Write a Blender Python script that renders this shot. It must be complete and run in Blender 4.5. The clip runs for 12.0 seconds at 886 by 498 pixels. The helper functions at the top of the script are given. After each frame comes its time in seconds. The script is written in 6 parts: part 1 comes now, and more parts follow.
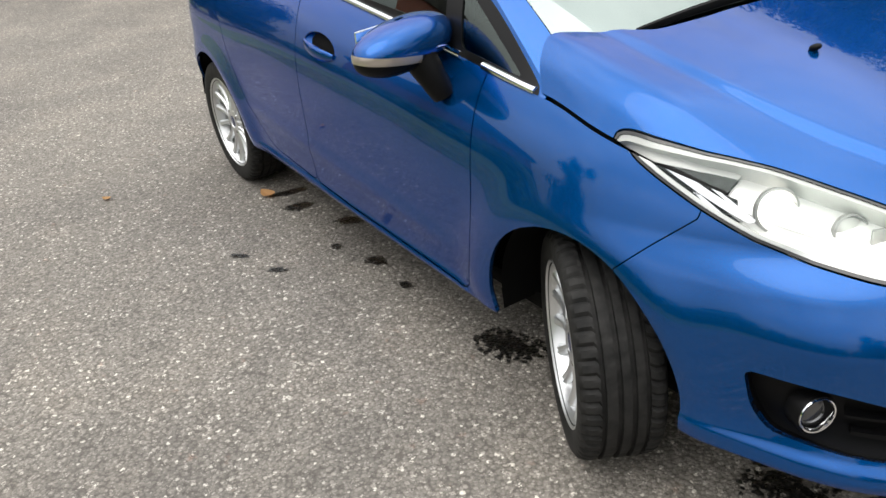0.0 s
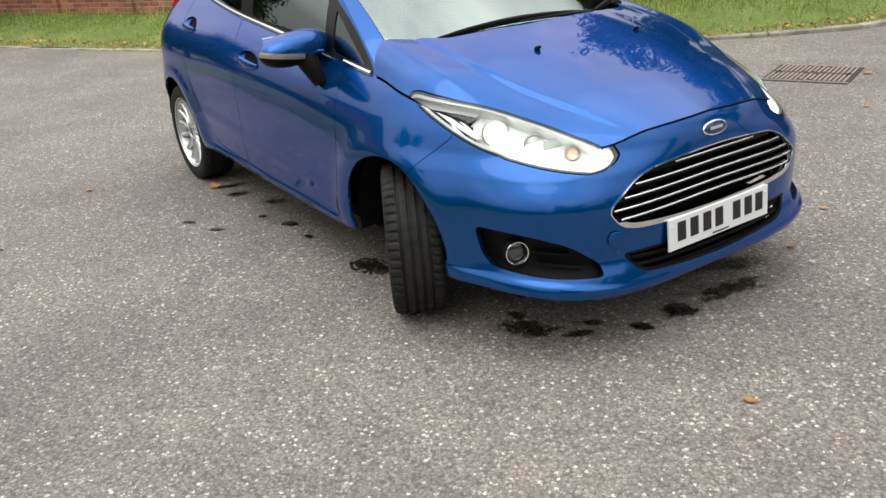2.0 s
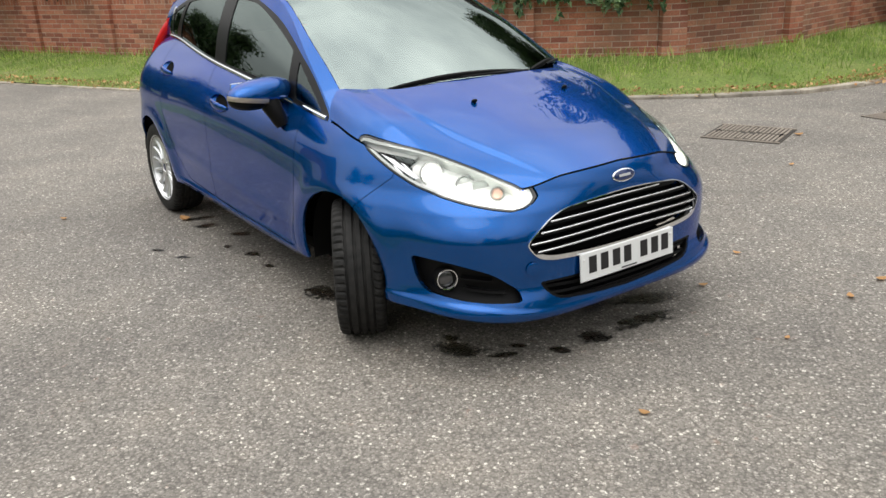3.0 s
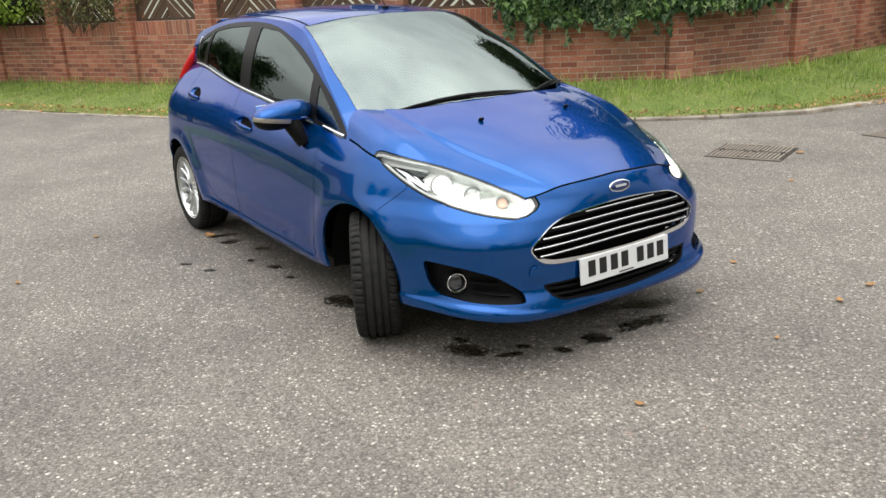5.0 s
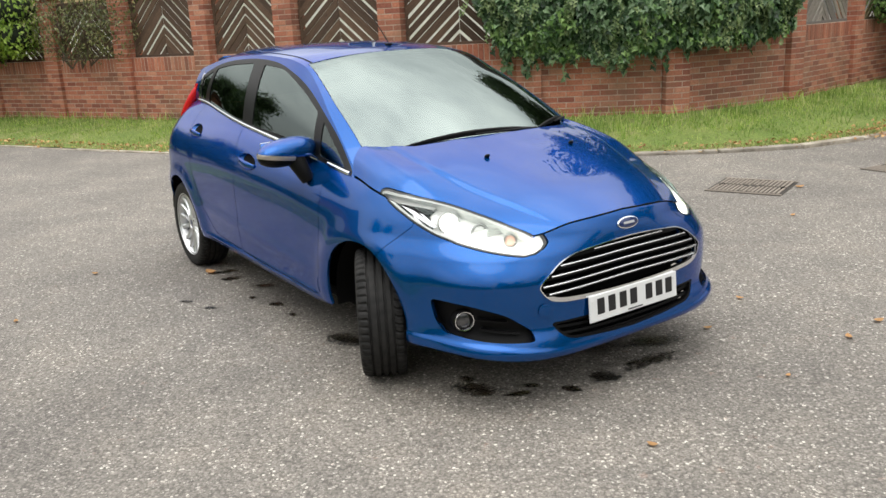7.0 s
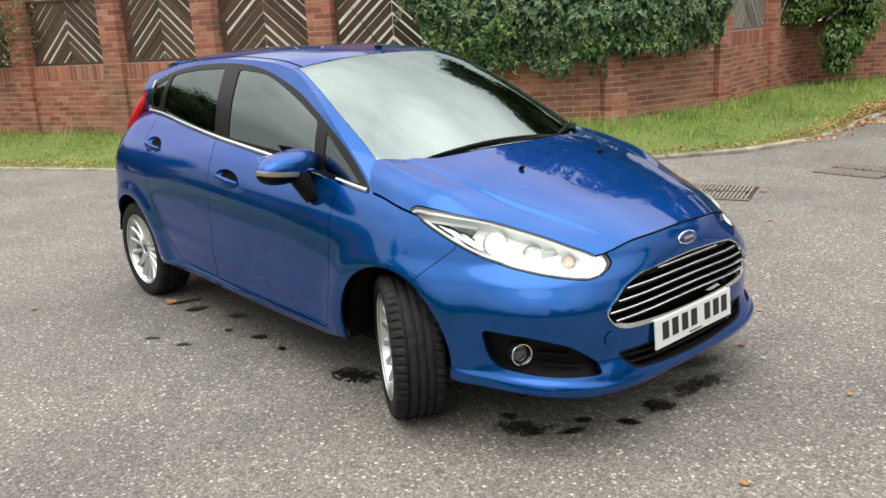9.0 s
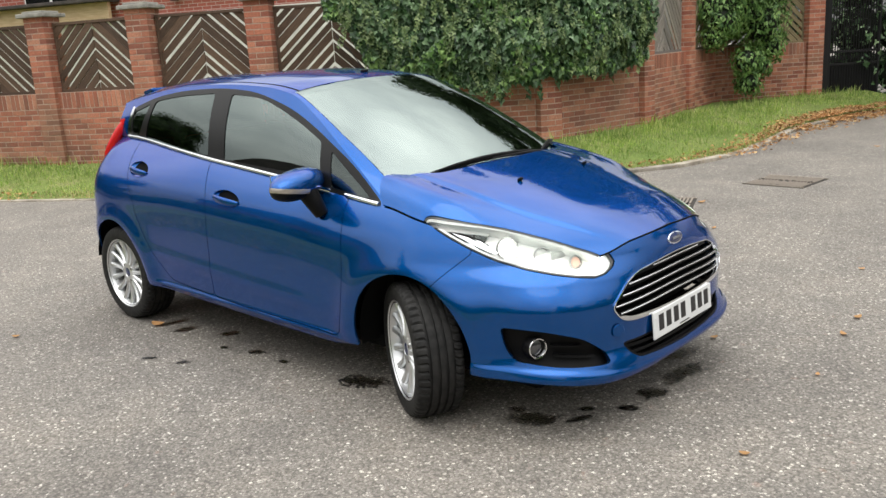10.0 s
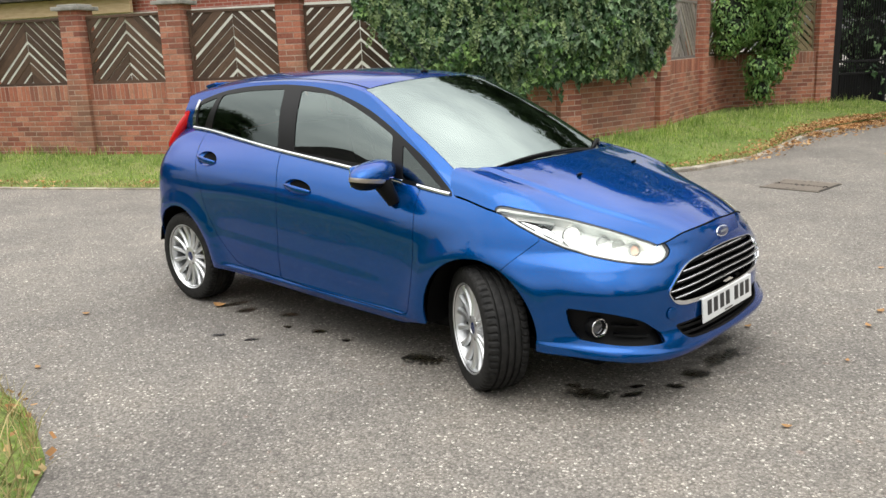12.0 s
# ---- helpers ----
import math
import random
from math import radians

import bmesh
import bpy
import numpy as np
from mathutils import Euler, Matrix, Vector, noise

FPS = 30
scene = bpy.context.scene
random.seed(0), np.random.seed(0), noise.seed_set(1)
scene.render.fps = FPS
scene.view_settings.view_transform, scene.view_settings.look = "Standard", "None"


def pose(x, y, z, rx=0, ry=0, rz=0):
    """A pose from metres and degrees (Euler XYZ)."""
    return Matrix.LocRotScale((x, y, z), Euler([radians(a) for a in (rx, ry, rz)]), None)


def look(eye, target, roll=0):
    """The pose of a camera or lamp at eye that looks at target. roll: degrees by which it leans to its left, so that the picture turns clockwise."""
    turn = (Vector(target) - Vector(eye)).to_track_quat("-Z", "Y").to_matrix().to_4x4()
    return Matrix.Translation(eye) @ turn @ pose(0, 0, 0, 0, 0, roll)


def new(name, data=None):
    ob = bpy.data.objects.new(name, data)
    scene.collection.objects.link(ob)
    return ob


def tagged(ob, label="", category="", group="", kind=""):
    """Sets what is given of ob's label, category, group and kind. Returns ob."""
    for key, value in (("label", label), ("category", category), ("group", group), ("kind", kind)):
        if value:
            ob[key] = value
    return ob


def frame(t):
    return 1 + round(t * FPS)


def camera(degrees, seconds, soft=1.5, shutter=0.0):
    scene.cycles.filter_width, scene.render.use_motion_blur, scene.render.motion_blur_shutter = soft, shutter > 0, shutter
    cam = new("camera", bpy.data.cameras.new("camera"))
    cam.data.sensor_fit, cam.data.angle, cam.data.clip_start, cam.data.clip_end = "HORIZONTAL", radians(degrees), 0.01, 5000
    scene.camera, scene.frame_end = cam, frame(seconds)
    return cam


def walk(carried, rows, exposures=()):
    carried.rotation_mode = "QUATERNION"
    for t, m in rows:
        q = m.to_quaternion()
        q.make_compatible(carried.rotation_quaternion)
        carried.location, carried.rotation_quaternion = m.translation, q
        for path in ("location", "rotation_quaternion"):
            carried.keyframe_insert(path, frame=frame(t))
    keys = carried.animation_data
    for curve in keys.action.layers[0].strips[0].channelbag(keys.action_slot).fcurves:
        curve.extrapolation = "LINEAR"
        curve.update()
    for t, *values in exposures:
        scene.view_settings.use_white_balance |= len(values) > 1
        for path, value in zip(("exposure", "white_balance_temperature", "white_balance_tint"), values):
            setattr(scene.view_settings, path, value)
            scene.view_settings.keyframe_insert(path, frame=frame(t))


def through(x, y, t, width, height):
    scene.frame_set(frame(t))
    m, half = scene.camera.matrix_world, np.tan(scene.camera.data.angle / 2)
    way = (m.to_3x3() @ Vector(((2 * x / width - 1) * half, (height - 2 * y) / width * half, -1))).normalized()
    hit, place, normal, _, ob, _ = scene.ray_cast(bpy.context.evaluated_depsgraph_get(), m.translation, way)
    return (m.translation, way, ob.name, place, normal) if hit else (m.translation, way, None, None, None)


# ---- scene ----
cam = camera(56.2, 12.0)
PATH = [
    (0, (1.336, -1.92, 1.509), (-0.191, -1.03, 0.574), -6.7),
    (0.5, (1.702, -2.045, 1.484), (0.282, -1.066, 0.471), -3.1),
    (1, (2.014, -2.105, 1.452), (0.464, -1.142, 0.634), -2.2),
    (1.5, (2.368, -2.102, 1.462), (0.848, -1.08, 0.658), -3.1),
    (2, (2.59, -2.252, 1.458), (1.033, -1.255, 0.695), -4.7),
    (2.5, (2.746, -2.373, 1.467), (1.27, -1.307, 0.639), -0.0),
    (3, (2.967, -2.344, 1.512), (1.416, -1.269, 0.853), -2.3),
    (3.5, (3.183, -2.347, 1.511), (1.548, -1.331, 0.968), -4.1),
    (5.5, (3.199, -2.502, 1.527), (1.62, -1.436, 0.919), -2.8),
    (6, (3.195, -2.503, 1.538), (1.617, -1.401, 0.997), -2.5),
    (6.5, (3.185, -2.496, 1.531), (1.6, -1.399, 0.999), -2.5),
    (8.5, (2.715, -2.547, 1.526), (1.092, -1.482, 1.047), -5.6),
    (9, (2.481, -2.687, 1.509), (1.03, -1.41, 0.995), -3.0),
    (9.5, (2.316, -2.869, 1.519), (0.998, -1.464, 0.979), -0.5),
    (10, (2.396, -3.131, 1.52), (1.076, -1.703, 1.054), -3.5),
    (10.5, (2.435, -3.343, 1.549), (1.119, -1.912, 1.079), -4.5),
    (11, (2.355, -3.538, 1.549), (1.065, -2.09, 1.057), -3.0),
    (11.5, (2.364, -3.584, 1.552), (1.063, -2.142, 1.075), -1.7),
    (12, (2.376, -3.58, 1.552), (1.061, -2.147, 1.085), -2.2),
]
walk(cam, [(t, look(eye, target, roll)) for t, eye, target, roll in PATH], ((0, 0.53), (1.5, 0.48), (3.0, 0.43), (3.5, 0.54), (5.5, 0.50), (6.5, 0.55), (8.5, 0.58), (12, 0.62)))

# ---- sky, sun, exposure ----
SUN_ELEVATION, SUN_AZIMUTH = 72.0, 150.0
world = bpy.data.worlds.new("overcast_sky")
scene.world = world
world.use_nodes = True
wn, wl = world.node_tree.nodes, world.node_tree.links
wn.clear()
w_out, w_bg = wn.new("ShaderNodeOutputWorld"), wn.new("ShaderNodeBackground")
w_sky = wn.new("ShaderNodeTexSky")
w_sky.sky_type, w_sky.sun_disc = "NISHITA", False
w_sky.sun_elevation, w_sky.sun_rotation = radians(SUN_ELEVATION), radians(SUN_AZIMUTH)
w_co, w_map, w_noise, w_ramp = wn.new("ShaderNodeTexCoord"), wn.new("ShaderNodeMapping"), wn.new("ShaderNodeTexNoise"), wn.new("ShaderNodeValToRGB")
w_map.inputs["Scale"].default_value = (1.0, 1.0, 1.7)
w_noise.inputs["Scale"].default_value, w_noise.inputs["Detail"].default_value, w_noise.inputs["Roughness"].default_value = 2.3, 7.0, 0.55
w_ramp.color_ramp.elements[0].position, w_ramp.color_ramp.elements[0].color = 0.30, (5.4, 5.5, 5.55, 1)
w_ramp.color_ramp.elements[1].position, w_ramp.color_ramp.elements[1].color = 0.70, (11.3, 11.1, 10.7, 1)
w_mix = wn.new("ShaderNodeMix")
w_mix.data_type = "RGBA"
w_mix.inputs["Factor"].default_value = 0.95
wl.new(w_co.outputs["Generated"], w_map.inputs["Vector"])
wl.new(w_map.outputs["Vector"], w_noise.inputs["Vector"])
wl.new(w_noise.outputs["Fac"], w_ramp.inputs["Fac"])
wl.new(w_sky.outputs["Color"], w_mix.inputs["A"])
wl.new(w_ramp.outputs["Color"], w_mix.inputs["B"])
w_sep, w_up, w_grad = wn.new("ShaderNodeSeparateXYZ"), wn.new("ShaderNodeMapRange"), wn.new("ShaderNodeVectorMath")
w_up.inputs["To Min"].default_value, w_up.inputs["To Max"].default_value = 0.15, 2.20
w_grad.operation = "SCALE"
wl.new(w_co.outputs["Generated"], w_sep.inputs["Vector"])
wl.new(w_sep.outputs["Z"], w_up.inputs["Value"])
wl.new(w_mix.outputs["Result"], w_grad.inputs[0])
wl.new(w_up.outputs["Result"], w_grad.inputs["Scale"])
wl.new(w_grad.outputs["Vector"], w_bg.inputs["Color"])
w_bg.inputs["Strength"].default_value = 0.115
wl.new(w_bg.outputs["Background"], w_out.inputs["Surface"])
sun = new("sun", bpy.data.lights.new("sun", "SUN"))
sun.data.energy, sun.data.angle, sun.data.color = 0.75, radians(55), (1.0, 0.965, 0.91)
sun.matrix_world = Euler((radians(90 - SUN_ELEVATION), 0, radians(180 - SUN_AZIMUTH))).to_matrix().to_4x4()



# ---- helpers for meshes ----
def curve_fn(*keys):
    """A smooth monotone curve through (x, value) keys; keys run up or down in x."""
    pts = sorted(keys)
    xs, ys = np.array([p[0] for p in pts], float), np.array([p[1] for p in pts], float)
    h, d = np.diff(xs), np.diff(ys) / np.diff(xs)
    m = np.zeros(len(xs))
    m[0], m[-1] = d[0], d[-1]
    for i in range(1, len(xs) - 1):
        if d[i - 1] * d[i] > 0:
            a, b = 2 * h[i] + h[i - 1], h[i] + 2 * h[i - 1]
            m[i] = (a + b) / (a / d[i - 1] + b / d[i])

    def value(x):
        x = np.asarray(x, float)
        q = np.clip(x, xs[0], xs[-1])
        i = np.clip(np.searchsorted(xs, q) - 1, 0, len(h) - 1)
        t = (q - xs[i]) / h[i]
        return ((2 * t**3 - 3 * t**2 + 1) * ys[i] + (t**3 - 2 * t**2 + t) * h[i] * m[i]
                + (3 * t**2 - 2 * t**3) * ys[i + 1] + (t**3 - t**2) * h[i] * m[i + 1])

    return value


def smooth(a, b, x):
    t = np.clip((np.asarray(x, float) - a) / (b - a), 0, 1)
    return t * t * (3 - 2 * t)


class Sheet:
    """A surface: places, normals and polygons."""

    def __init__(self, v, n, f):
        self.v, self.n, self.f = np.asarray(v, float), np.asarray(n, float), f

    def flipped(self):
        return Sheet(self.v * (1, -1, 1), self.n * (1, -1, 1), [p[::-1] for p in self.f])

    def pushed(self, far):
        return Sheet(self.v + self.n * far, self.n, self.f)


def sheet(fn, us, vs, out=None, swap=False):
    """A grid sheet of fn(u, v), which takes arrays and gives x, y, z."""
    us, vs = np.asarray(us, float), np.asarray(vs, float)
    uu, vv = np.meshgrid(us, vs, indexing="ij")
    place = lambda a, b: np.stack(np.broadcast_arrays(*fn(a, b)), -1)
    e = 1e-3
    lo_u, hi_u = np.maximum(uu - e, us.min()), np.minimum(uu + e, us.max())
    lo_v, hi_v = np.maximum(vv - e, vs.min()), np.minimum(vv + e, vs.max())
    p = place(uu, vv)
    n = np.cross(place(hi_u, vv) - place(lo_u, vv), place(uu, hi_v) - place(uu, lo_v))
    n /= np.linalg.norm(n, axis=-1, keepdims=True) + 1e-12
    if swap:
        n = -n
    a, b = len(us), len(vs)
    faces = []
    for i in range(a - 1):
        for j in range(b - 1):
            q = [i * b + j, (i + 1) * b + j, (i + 1) * b + j + 1, i * b + j + 1]
            faces.append(q[::-1] if swap else q)
    return Sheet(p.reshape(-1, 3), n.reshape(-1, 3), faces)


def split(s, f):
    """Cuts a sheet along f = 0: the part with f < 0 and the rest. f takes the places."""
    d = np.asarray(f(s.v), float)
    d = np.where(np.abs(d) < 1e-5, 1e-5, d)
    v, n, made = list(s.v), list(s.n), {}

    def cut(a, b):
        k = (min(a, b), max(a, b))
        if k not in made:
            t = d[a] / (d[a] - d[b])
            m = s.n[a] * (1 - t) + s.n[b] * t
            v.append(s.v[a] * (1 - t) + s.v[b] * t)
            n.append(m / (np.linalg.norm(m) + 1e-12))
            made[k] = len(v) - 1
        return made[k]

    inside, rest = [], []
    for p in s.f:
        neg = [d[i] < 0 for i in p]
        if all(neg):
            inside.append(p)
        elif not any(neg):
            rest.append(p)
        else:
            one, two = [], []
            for i, a in enumerate(p):
                b = p[(i + 1) % len(p)]
                (one if d[a] < 0 else two).append(a)
                if (d[a] < 0) != (d[b] < 0):
                    c = cut(a, b)
                    one.append(c)
                    two.append(c)
            inside.append(one)
            rest.append(two)
    v, n = np.array(v), np.array(n)

    def packed(faces):
        used = sorted({i for p in faces for i in p})
        at = {i: k for k, i in enumerate(used)}
        return Sheet(v[used] if used else np.zeros((0, 3)), n[used] if used else np.zeros((0, 3)), [[at[i] for i in p] for p in faces])

    return packed(inside), packed(rest)


def inside_poly(pts, a=0, b=2, grow=0.0):
    """A signed distance, under 0 inside the closed outline, in the plane of the axes a and b."""
    q = np.array(pts, float)
    r = np.roll(q, -1, 0)

    def f(v):
        p = v[:, None, [a, b]]
        e, w = (r - q)[None], p - q[None]
        t = np.clip((w * e).sum(-1) / ((e * e).sum(-1) + 1e-12), 0, 1)
        far = np.linalg.norm(w - e * t[..., None], axis=-1).min(1)
        y, y0, y1 = v[:, b][:, None], q[None, :, 1], r[None, :, 1]
        x = v[:, a][:, None]
        cross = ((y0 > y) != (y1 > y)) & (x < (r[None, :, 0] - q[None, :, 0]) * (y - y0) / np.where(y1 == y0, 1e-9, y1 - y0) + q[None, :, 0])
        return np.where(cross.sum(1) % 2 == 1, -far, far) - grow

    return f


def round_poly(pts, r=0.03, steps=5):
    """A closed outline with its corners rounded; a third number of a point is its own radius."""
    out, n = [], len(pts)
    for i in range(n):
        p, a, b = np.array(pts[i][:2], float), np.array(pts[i - 1][:2], float), np.array(pts[(i + 1) % n][:2], float)
        rad = pts[i][2] if len(pts[i]) > 2 else r
        la, lb = np.linalg.norm(a - p), np.linalg.norm(b - p)
        k = min(rad, 0.48 * la, 0.48 * lb)
        s, e = p + (a - p) / la * k, p + (b - p) / lb * k
        for t in np.linspace(0, 1, steps):
            out.append(tuple((1 - t) ** 2 * s + 2 * t * (1 - t) * p + t * t * e))
    return out


def edges_of(s):
    seen = {}
    for p in s.f:
        for i, a in enumerate(p):
            b = p[(i + 1) % len(p)]
            k = (min(a, b), max(a, b))
            seen[k] = None if k in seen else (a, b)
    return [e for e in seen.values() if e]


def sheet_mesh(name, s, rim=0.0, rim_way=None):
    """A mesh of a sheet with its own normals; rim turns its edges inward by that much."""
    v, n, f = list(map(tuple, s.v)), list(map(tuple, s.n)), [list(p) for p in s.f]
    if rim:
        at = {}

        def low(i, side):
            k = (i, side)
            if k not in at:
                way = np.array(rim_way) if rim_way is not None else -s.n[i]
                v.append(tuple(s.v[i] + way * (rim if side else 0)))
                n.append((0, 0, 0))
                at[k] = len(v) - 1
            return at[k]

        for a, b in edges_of(s):
            f.append([low(b, 0), low(a, 0), low(a, 1), low(b, 1)])
    me = bpy.data.meshes.new(name)
    me.from_pydata(v, [], f)
    me.validate()
    me.update()
    me.shade_smooth()
    me.normals_split_custom_set_from_vertices(n)
    return me


def part(name, data, material, parent=None, label=""):
    """Links a mesh, a bmesh or a sheet as one object under a thing or a part."""
    if isinstance(data, Sheet):
        me = sheet_mesh(name, data)
    elif isinstance(data, bmesh.types.BMesh):
        me = bpy.data.meshes.new(name)
        data.to_mesh(me)
        data.free()
    else:
        me = data
    if material is not None and not me.materials:
        me.materials.append(material)
    ob = new(name, me)
    ob.parent = parent
    return tagged(ob, label)


def thing(name, label, category, at=(0, 0, 0), turn=0.0, group="", kind=""):
    ob = new(name)
    ob.empty_display_size = 0.2
    ob.matrix_world = pose(*at, 0, 0, turn)
    return tagged(ob, label, category, group, kind)


def box_bm(size, at=(0, 0, 0), bevel=0.0, turn=None, bm=None):
    own = bmesh.new()
    bmesh.ops.create_cube(own, size=1)
    for v in own.verts:
        v.co = Vector((v.co.x * size[0], v.co.y * size[1], v.co.z * size[2]))
    if bevel:
        bmesh.ops.bevel(own, geom=own.edges[:], offset=bevel, segments=2, affect="EDGES", profile=0.6)
    m = Matrix.Translation(at) @ (turn if turn is not None else Matrix())
    bmesh.ops.transform(own, matrix=m, verts=own.verts)
    if bm is None:
        return own
    me = bpy.data.meshes.new("tmp")
    own.to_mesh(me)
    own.free()
    bm.from_mesh(me)
    bpy.data.meshes.remove(me)
    return bm


def lathe(profile, steps=48, axis="y", sweep=2 * math.pi):
    """A turned sheet: profile rows (radius, along)."""
    pr = np.array(profile, float)
    ang = np.linspace(0, sweep, steps + 1)
    v, f = [], []
    for a in ang[:-1]:
        for r, h in pr:
            v.append((r * math.cos(a), h, r * math.sin(a)) if axis == "y" else (r * math.cos(a), r * math.sin(a), h))
    m = len(pr)
    for i in range(steps):
        j = (i + 1) % steps
        for k in range(m - 1):
            f.append([i * m + k, i * m + k + 1, j * m + k + 1, j * m + k] if axis == "y" else [i * m + k, j * m + k, j * m + k + 1, i * m + k + 1])
    return v, f


def plain_mesh(name, v, f, smooth_angle=None):
    me = bpy.data.meshes.new(name)
    me.from_pydata([tuple(map(float, p)) for p in v], [], f)
    me.validate()
    me.update()
    if smooth_angle is not None:
        me.shade_smooth()
        me.set_sharp_from_angle(angle=radians(smooth_angle))
    return me


def tube(name, pts, radius, material, parent=None, label="", flat=1.0, sides=8):
    """A rod of round or flattened section along points."""
    pts = [Vector(p) for p in pts]
    v, f = [], []
    for i, p in enumerate(pts):
        way = (pts[min(i + 1, len(pts) - 1)] - pts[max(i - 1, 0)]).normalized()
        side = way.cross(Vector((0, 0, 1)))
        side = side.normalized() if side.length > 1e-4 else Vector((1, 0, 0))
        up = side.cross(way)
        r = radius(i / (len(pts) - 1)) if callable(radius) else radius
        for k in range(sides):
            a = 2 * math.pi * k / sides
            v.append(p + side * (r * math.cos(a)) + up * (r * flat * math.sin(a)))
    for i in range(len(pts) - 1):
        for k in range(sides):
            a, b = i * sides + k, i * sides + (k + 1) % sides
            f.append([a, b, b + sides, a + sides])
    f.append(list(range(sides))[::-1])
    f.append([len(v) - sides + k for k in range(sides)])
    return part(name, plain_mesh(name, v, f, 40), material, parent, label)


# ---- materials ----
def material(name, base=(0.5, 0.5, 0.5), rough=0.5, metal=0.0, **more):
    m = bpy.data.materials.new(name)
    m.use_nodes = True
    b = m.node_tree.nodes["Principled BSDF"]
    b.inputs["Base Color"].default_value = (*base, 1)
    b.inputs["Roughness"].default_value, b.inputs["Metallic"].default_value = rough, metal
    for key, value in more.items():
        b.inputs[key.replace("_", " ")].default_value = value
    return m


def tree_of(m):
    nt = m.node_tree
    return nt.nodes, nt.links, nt.nodes["Principled BSDF"]


def noise_node(m, scale, detail=4.0, rough=0.55, coords="Object", stretch=(1, 1, 1), distort=0.0):
    n, l, _ = tree_of(m)
    co, mp, nz = n.new("ShaderNodeTexCoord"), n.new("ShaderNodeMapping"), n.new("ShaderNodeTexNoise")
    mp.inputs["Scale"].default_value = stretch
    nz.inputs["Scale"].default_value, nz.inputs["Detail"].default_value, nz.inputs["Roughness"].default_value = scale, detail, rough
    nz.inputs["Distortion"].default_value = distort
    l.new(n.new("ShaderNodeNewGeometry").outputs["Position"] if coords == "World" else co.outputs[coords], mp.inputs["Vector"])
    l.new(mp.outputs["Vector"], nz.inputs["Vector"])
    return nz.outputs["Fac"]


def ramp(m, fac, *stops):
    n, l, _ = tree_of(m)
    r = n.new("ShaderNodeValToRGB")
    el = r.color_ramp.elements
    while len(el) < len(stops):
        el.new(0.5)
    for e, (pos, col) in zip(el, stops):
        e.position, e.color = pos, (*col, 1) if len(col) == 3 else col
    l.new(fac, r.inputs["Fac"])
    return r.outputs["Color"]


def mix(m, fac, a, b, blend="MIX"):
    n, l, _ = tree_of(m)
    x = n.new("ShaderNodeMix")
    x.data_type, x.blend_type = "RGBA", blend
    for key, val in (("Factor", fac), ("A", a), ("B", b)):
        sock = [s for s in x.inputs if s.name == key and (s.type == "VALUE") == (key == "Factor") and (key == "Factor" or s.type == "RGBA")][0]
        if isinstance(val, (int, float)):
            sock.default_value = val
        elif isinstance(val, tuple):
            sock.default_value = (*val, 1)
        else:
            l.new(val, sock)
    return [s for s in x.outputs if s.type == "RGBA"][0]


def bump(m, height, strength=0.3, distance=0.01, under=None):
    n, l, b = tree_of(m)
    x = n.new("ShaderNodeBump")
    x.inputs["Strength"].default_value, x.inputs["Distance"].default_value = strength, distance
    l.new(height, x.inputs["Height"])
    if under is not None:
        l.new(under, x.inputs["Normal"])
    l.new(x.outputs["Normal"], b.inputs["Normal"])
    return x.outputs["Normal"]


def colour_by(m, socket):
    _, l, b = tree_of(m)
    l.new(socket, b.inputs["Base Color"])


def rough_by(m, fac, lo, hi):
    n, l, b = tree_of(m)
    x = n.new("ShaderNodeMapRange")
    x.inputs["To Min"].default_value, x.inputs["To Max"].default_value = lo, hi
    l.new(fac, x.inputs["Value"])
    l.new(x.outputs["Result"], b.inputs["Roughness"])


def math_node(m, op, a, b=0.5):
    n, l, _ = tree_of(m)
    x = n.new("ShaderNodeMath")
    x.operation = op
    for i, val in enumerate((a, b)):
        if isinstance(val, (int, float)):
            x.inputs[i].default_value = val
        else:
            l.new(val, x.inputs[i])
    return x.outputs[0]


def random_of(m):
    n, _, _ = tree_of(m)
    return n.new("ShaderNodeObjectInfo").outputs["Random"]


def island_of(m):
    n, _, _ = tree_of(m)
    return n.new("ShaderNodeNewGeometry").outputs["Random Per Island"]


# car paint: metallic blue under clear coat
PAINT = material("blue_metallic_paint", (0.0003, 0.056, 0.25), 0.27, 0.74, Coat_Weight=1.0, Coat_Roughness=0.012, Coat_IOR=1.42, Specular_IOR_Level=0.05, Specular_Tint=(0.05, 0.36, 1.0, 1.0))
flake = noise_node(PAINT, 900, 1.0)
colour_by(PAINT, ramp(PAINT, flake, (0.35, (0.0, 0.060, 0.235)), (0.7, (0.0001, 0.081, 0.318))))
BLACK = material("black_trim_plastic", (0.0035, 0.0035, 0.004), 0.45, 0.0, Specular_IOR_Level=0.14)
g = noise_node(BLACK, 380, 2.0)
bump(BLACK, g, 0.15, 0.001)
GLOSS_BLACK = material("gloss_black", (0.008, 0.008, 0.009), 0.12, 0.0, Coat_Weight=0.6)
RUBBER = material("tyre_rubber", (0.016, 0.0155, 0.015), 0.72, 0.0, Specular_IOR_Level=0.25)
g = noise_node(RUBBER, 30, 6.0)
colour_by(RUBBER, ramp(RUBBER, g, (0.35, (0.009, 0.009, 0.009)), (0.75, (0.026, 0.025, 0.024))))
CHROME = material("chrome", (0.85, 0.86, 0.88), 0.08, 1.0)
ALLOY = material("silver_alloy", (0.70, 0.71, 0.72), 0.34, 0.85, Coat_Weight=0.4, Coat_Roughness=0.08)
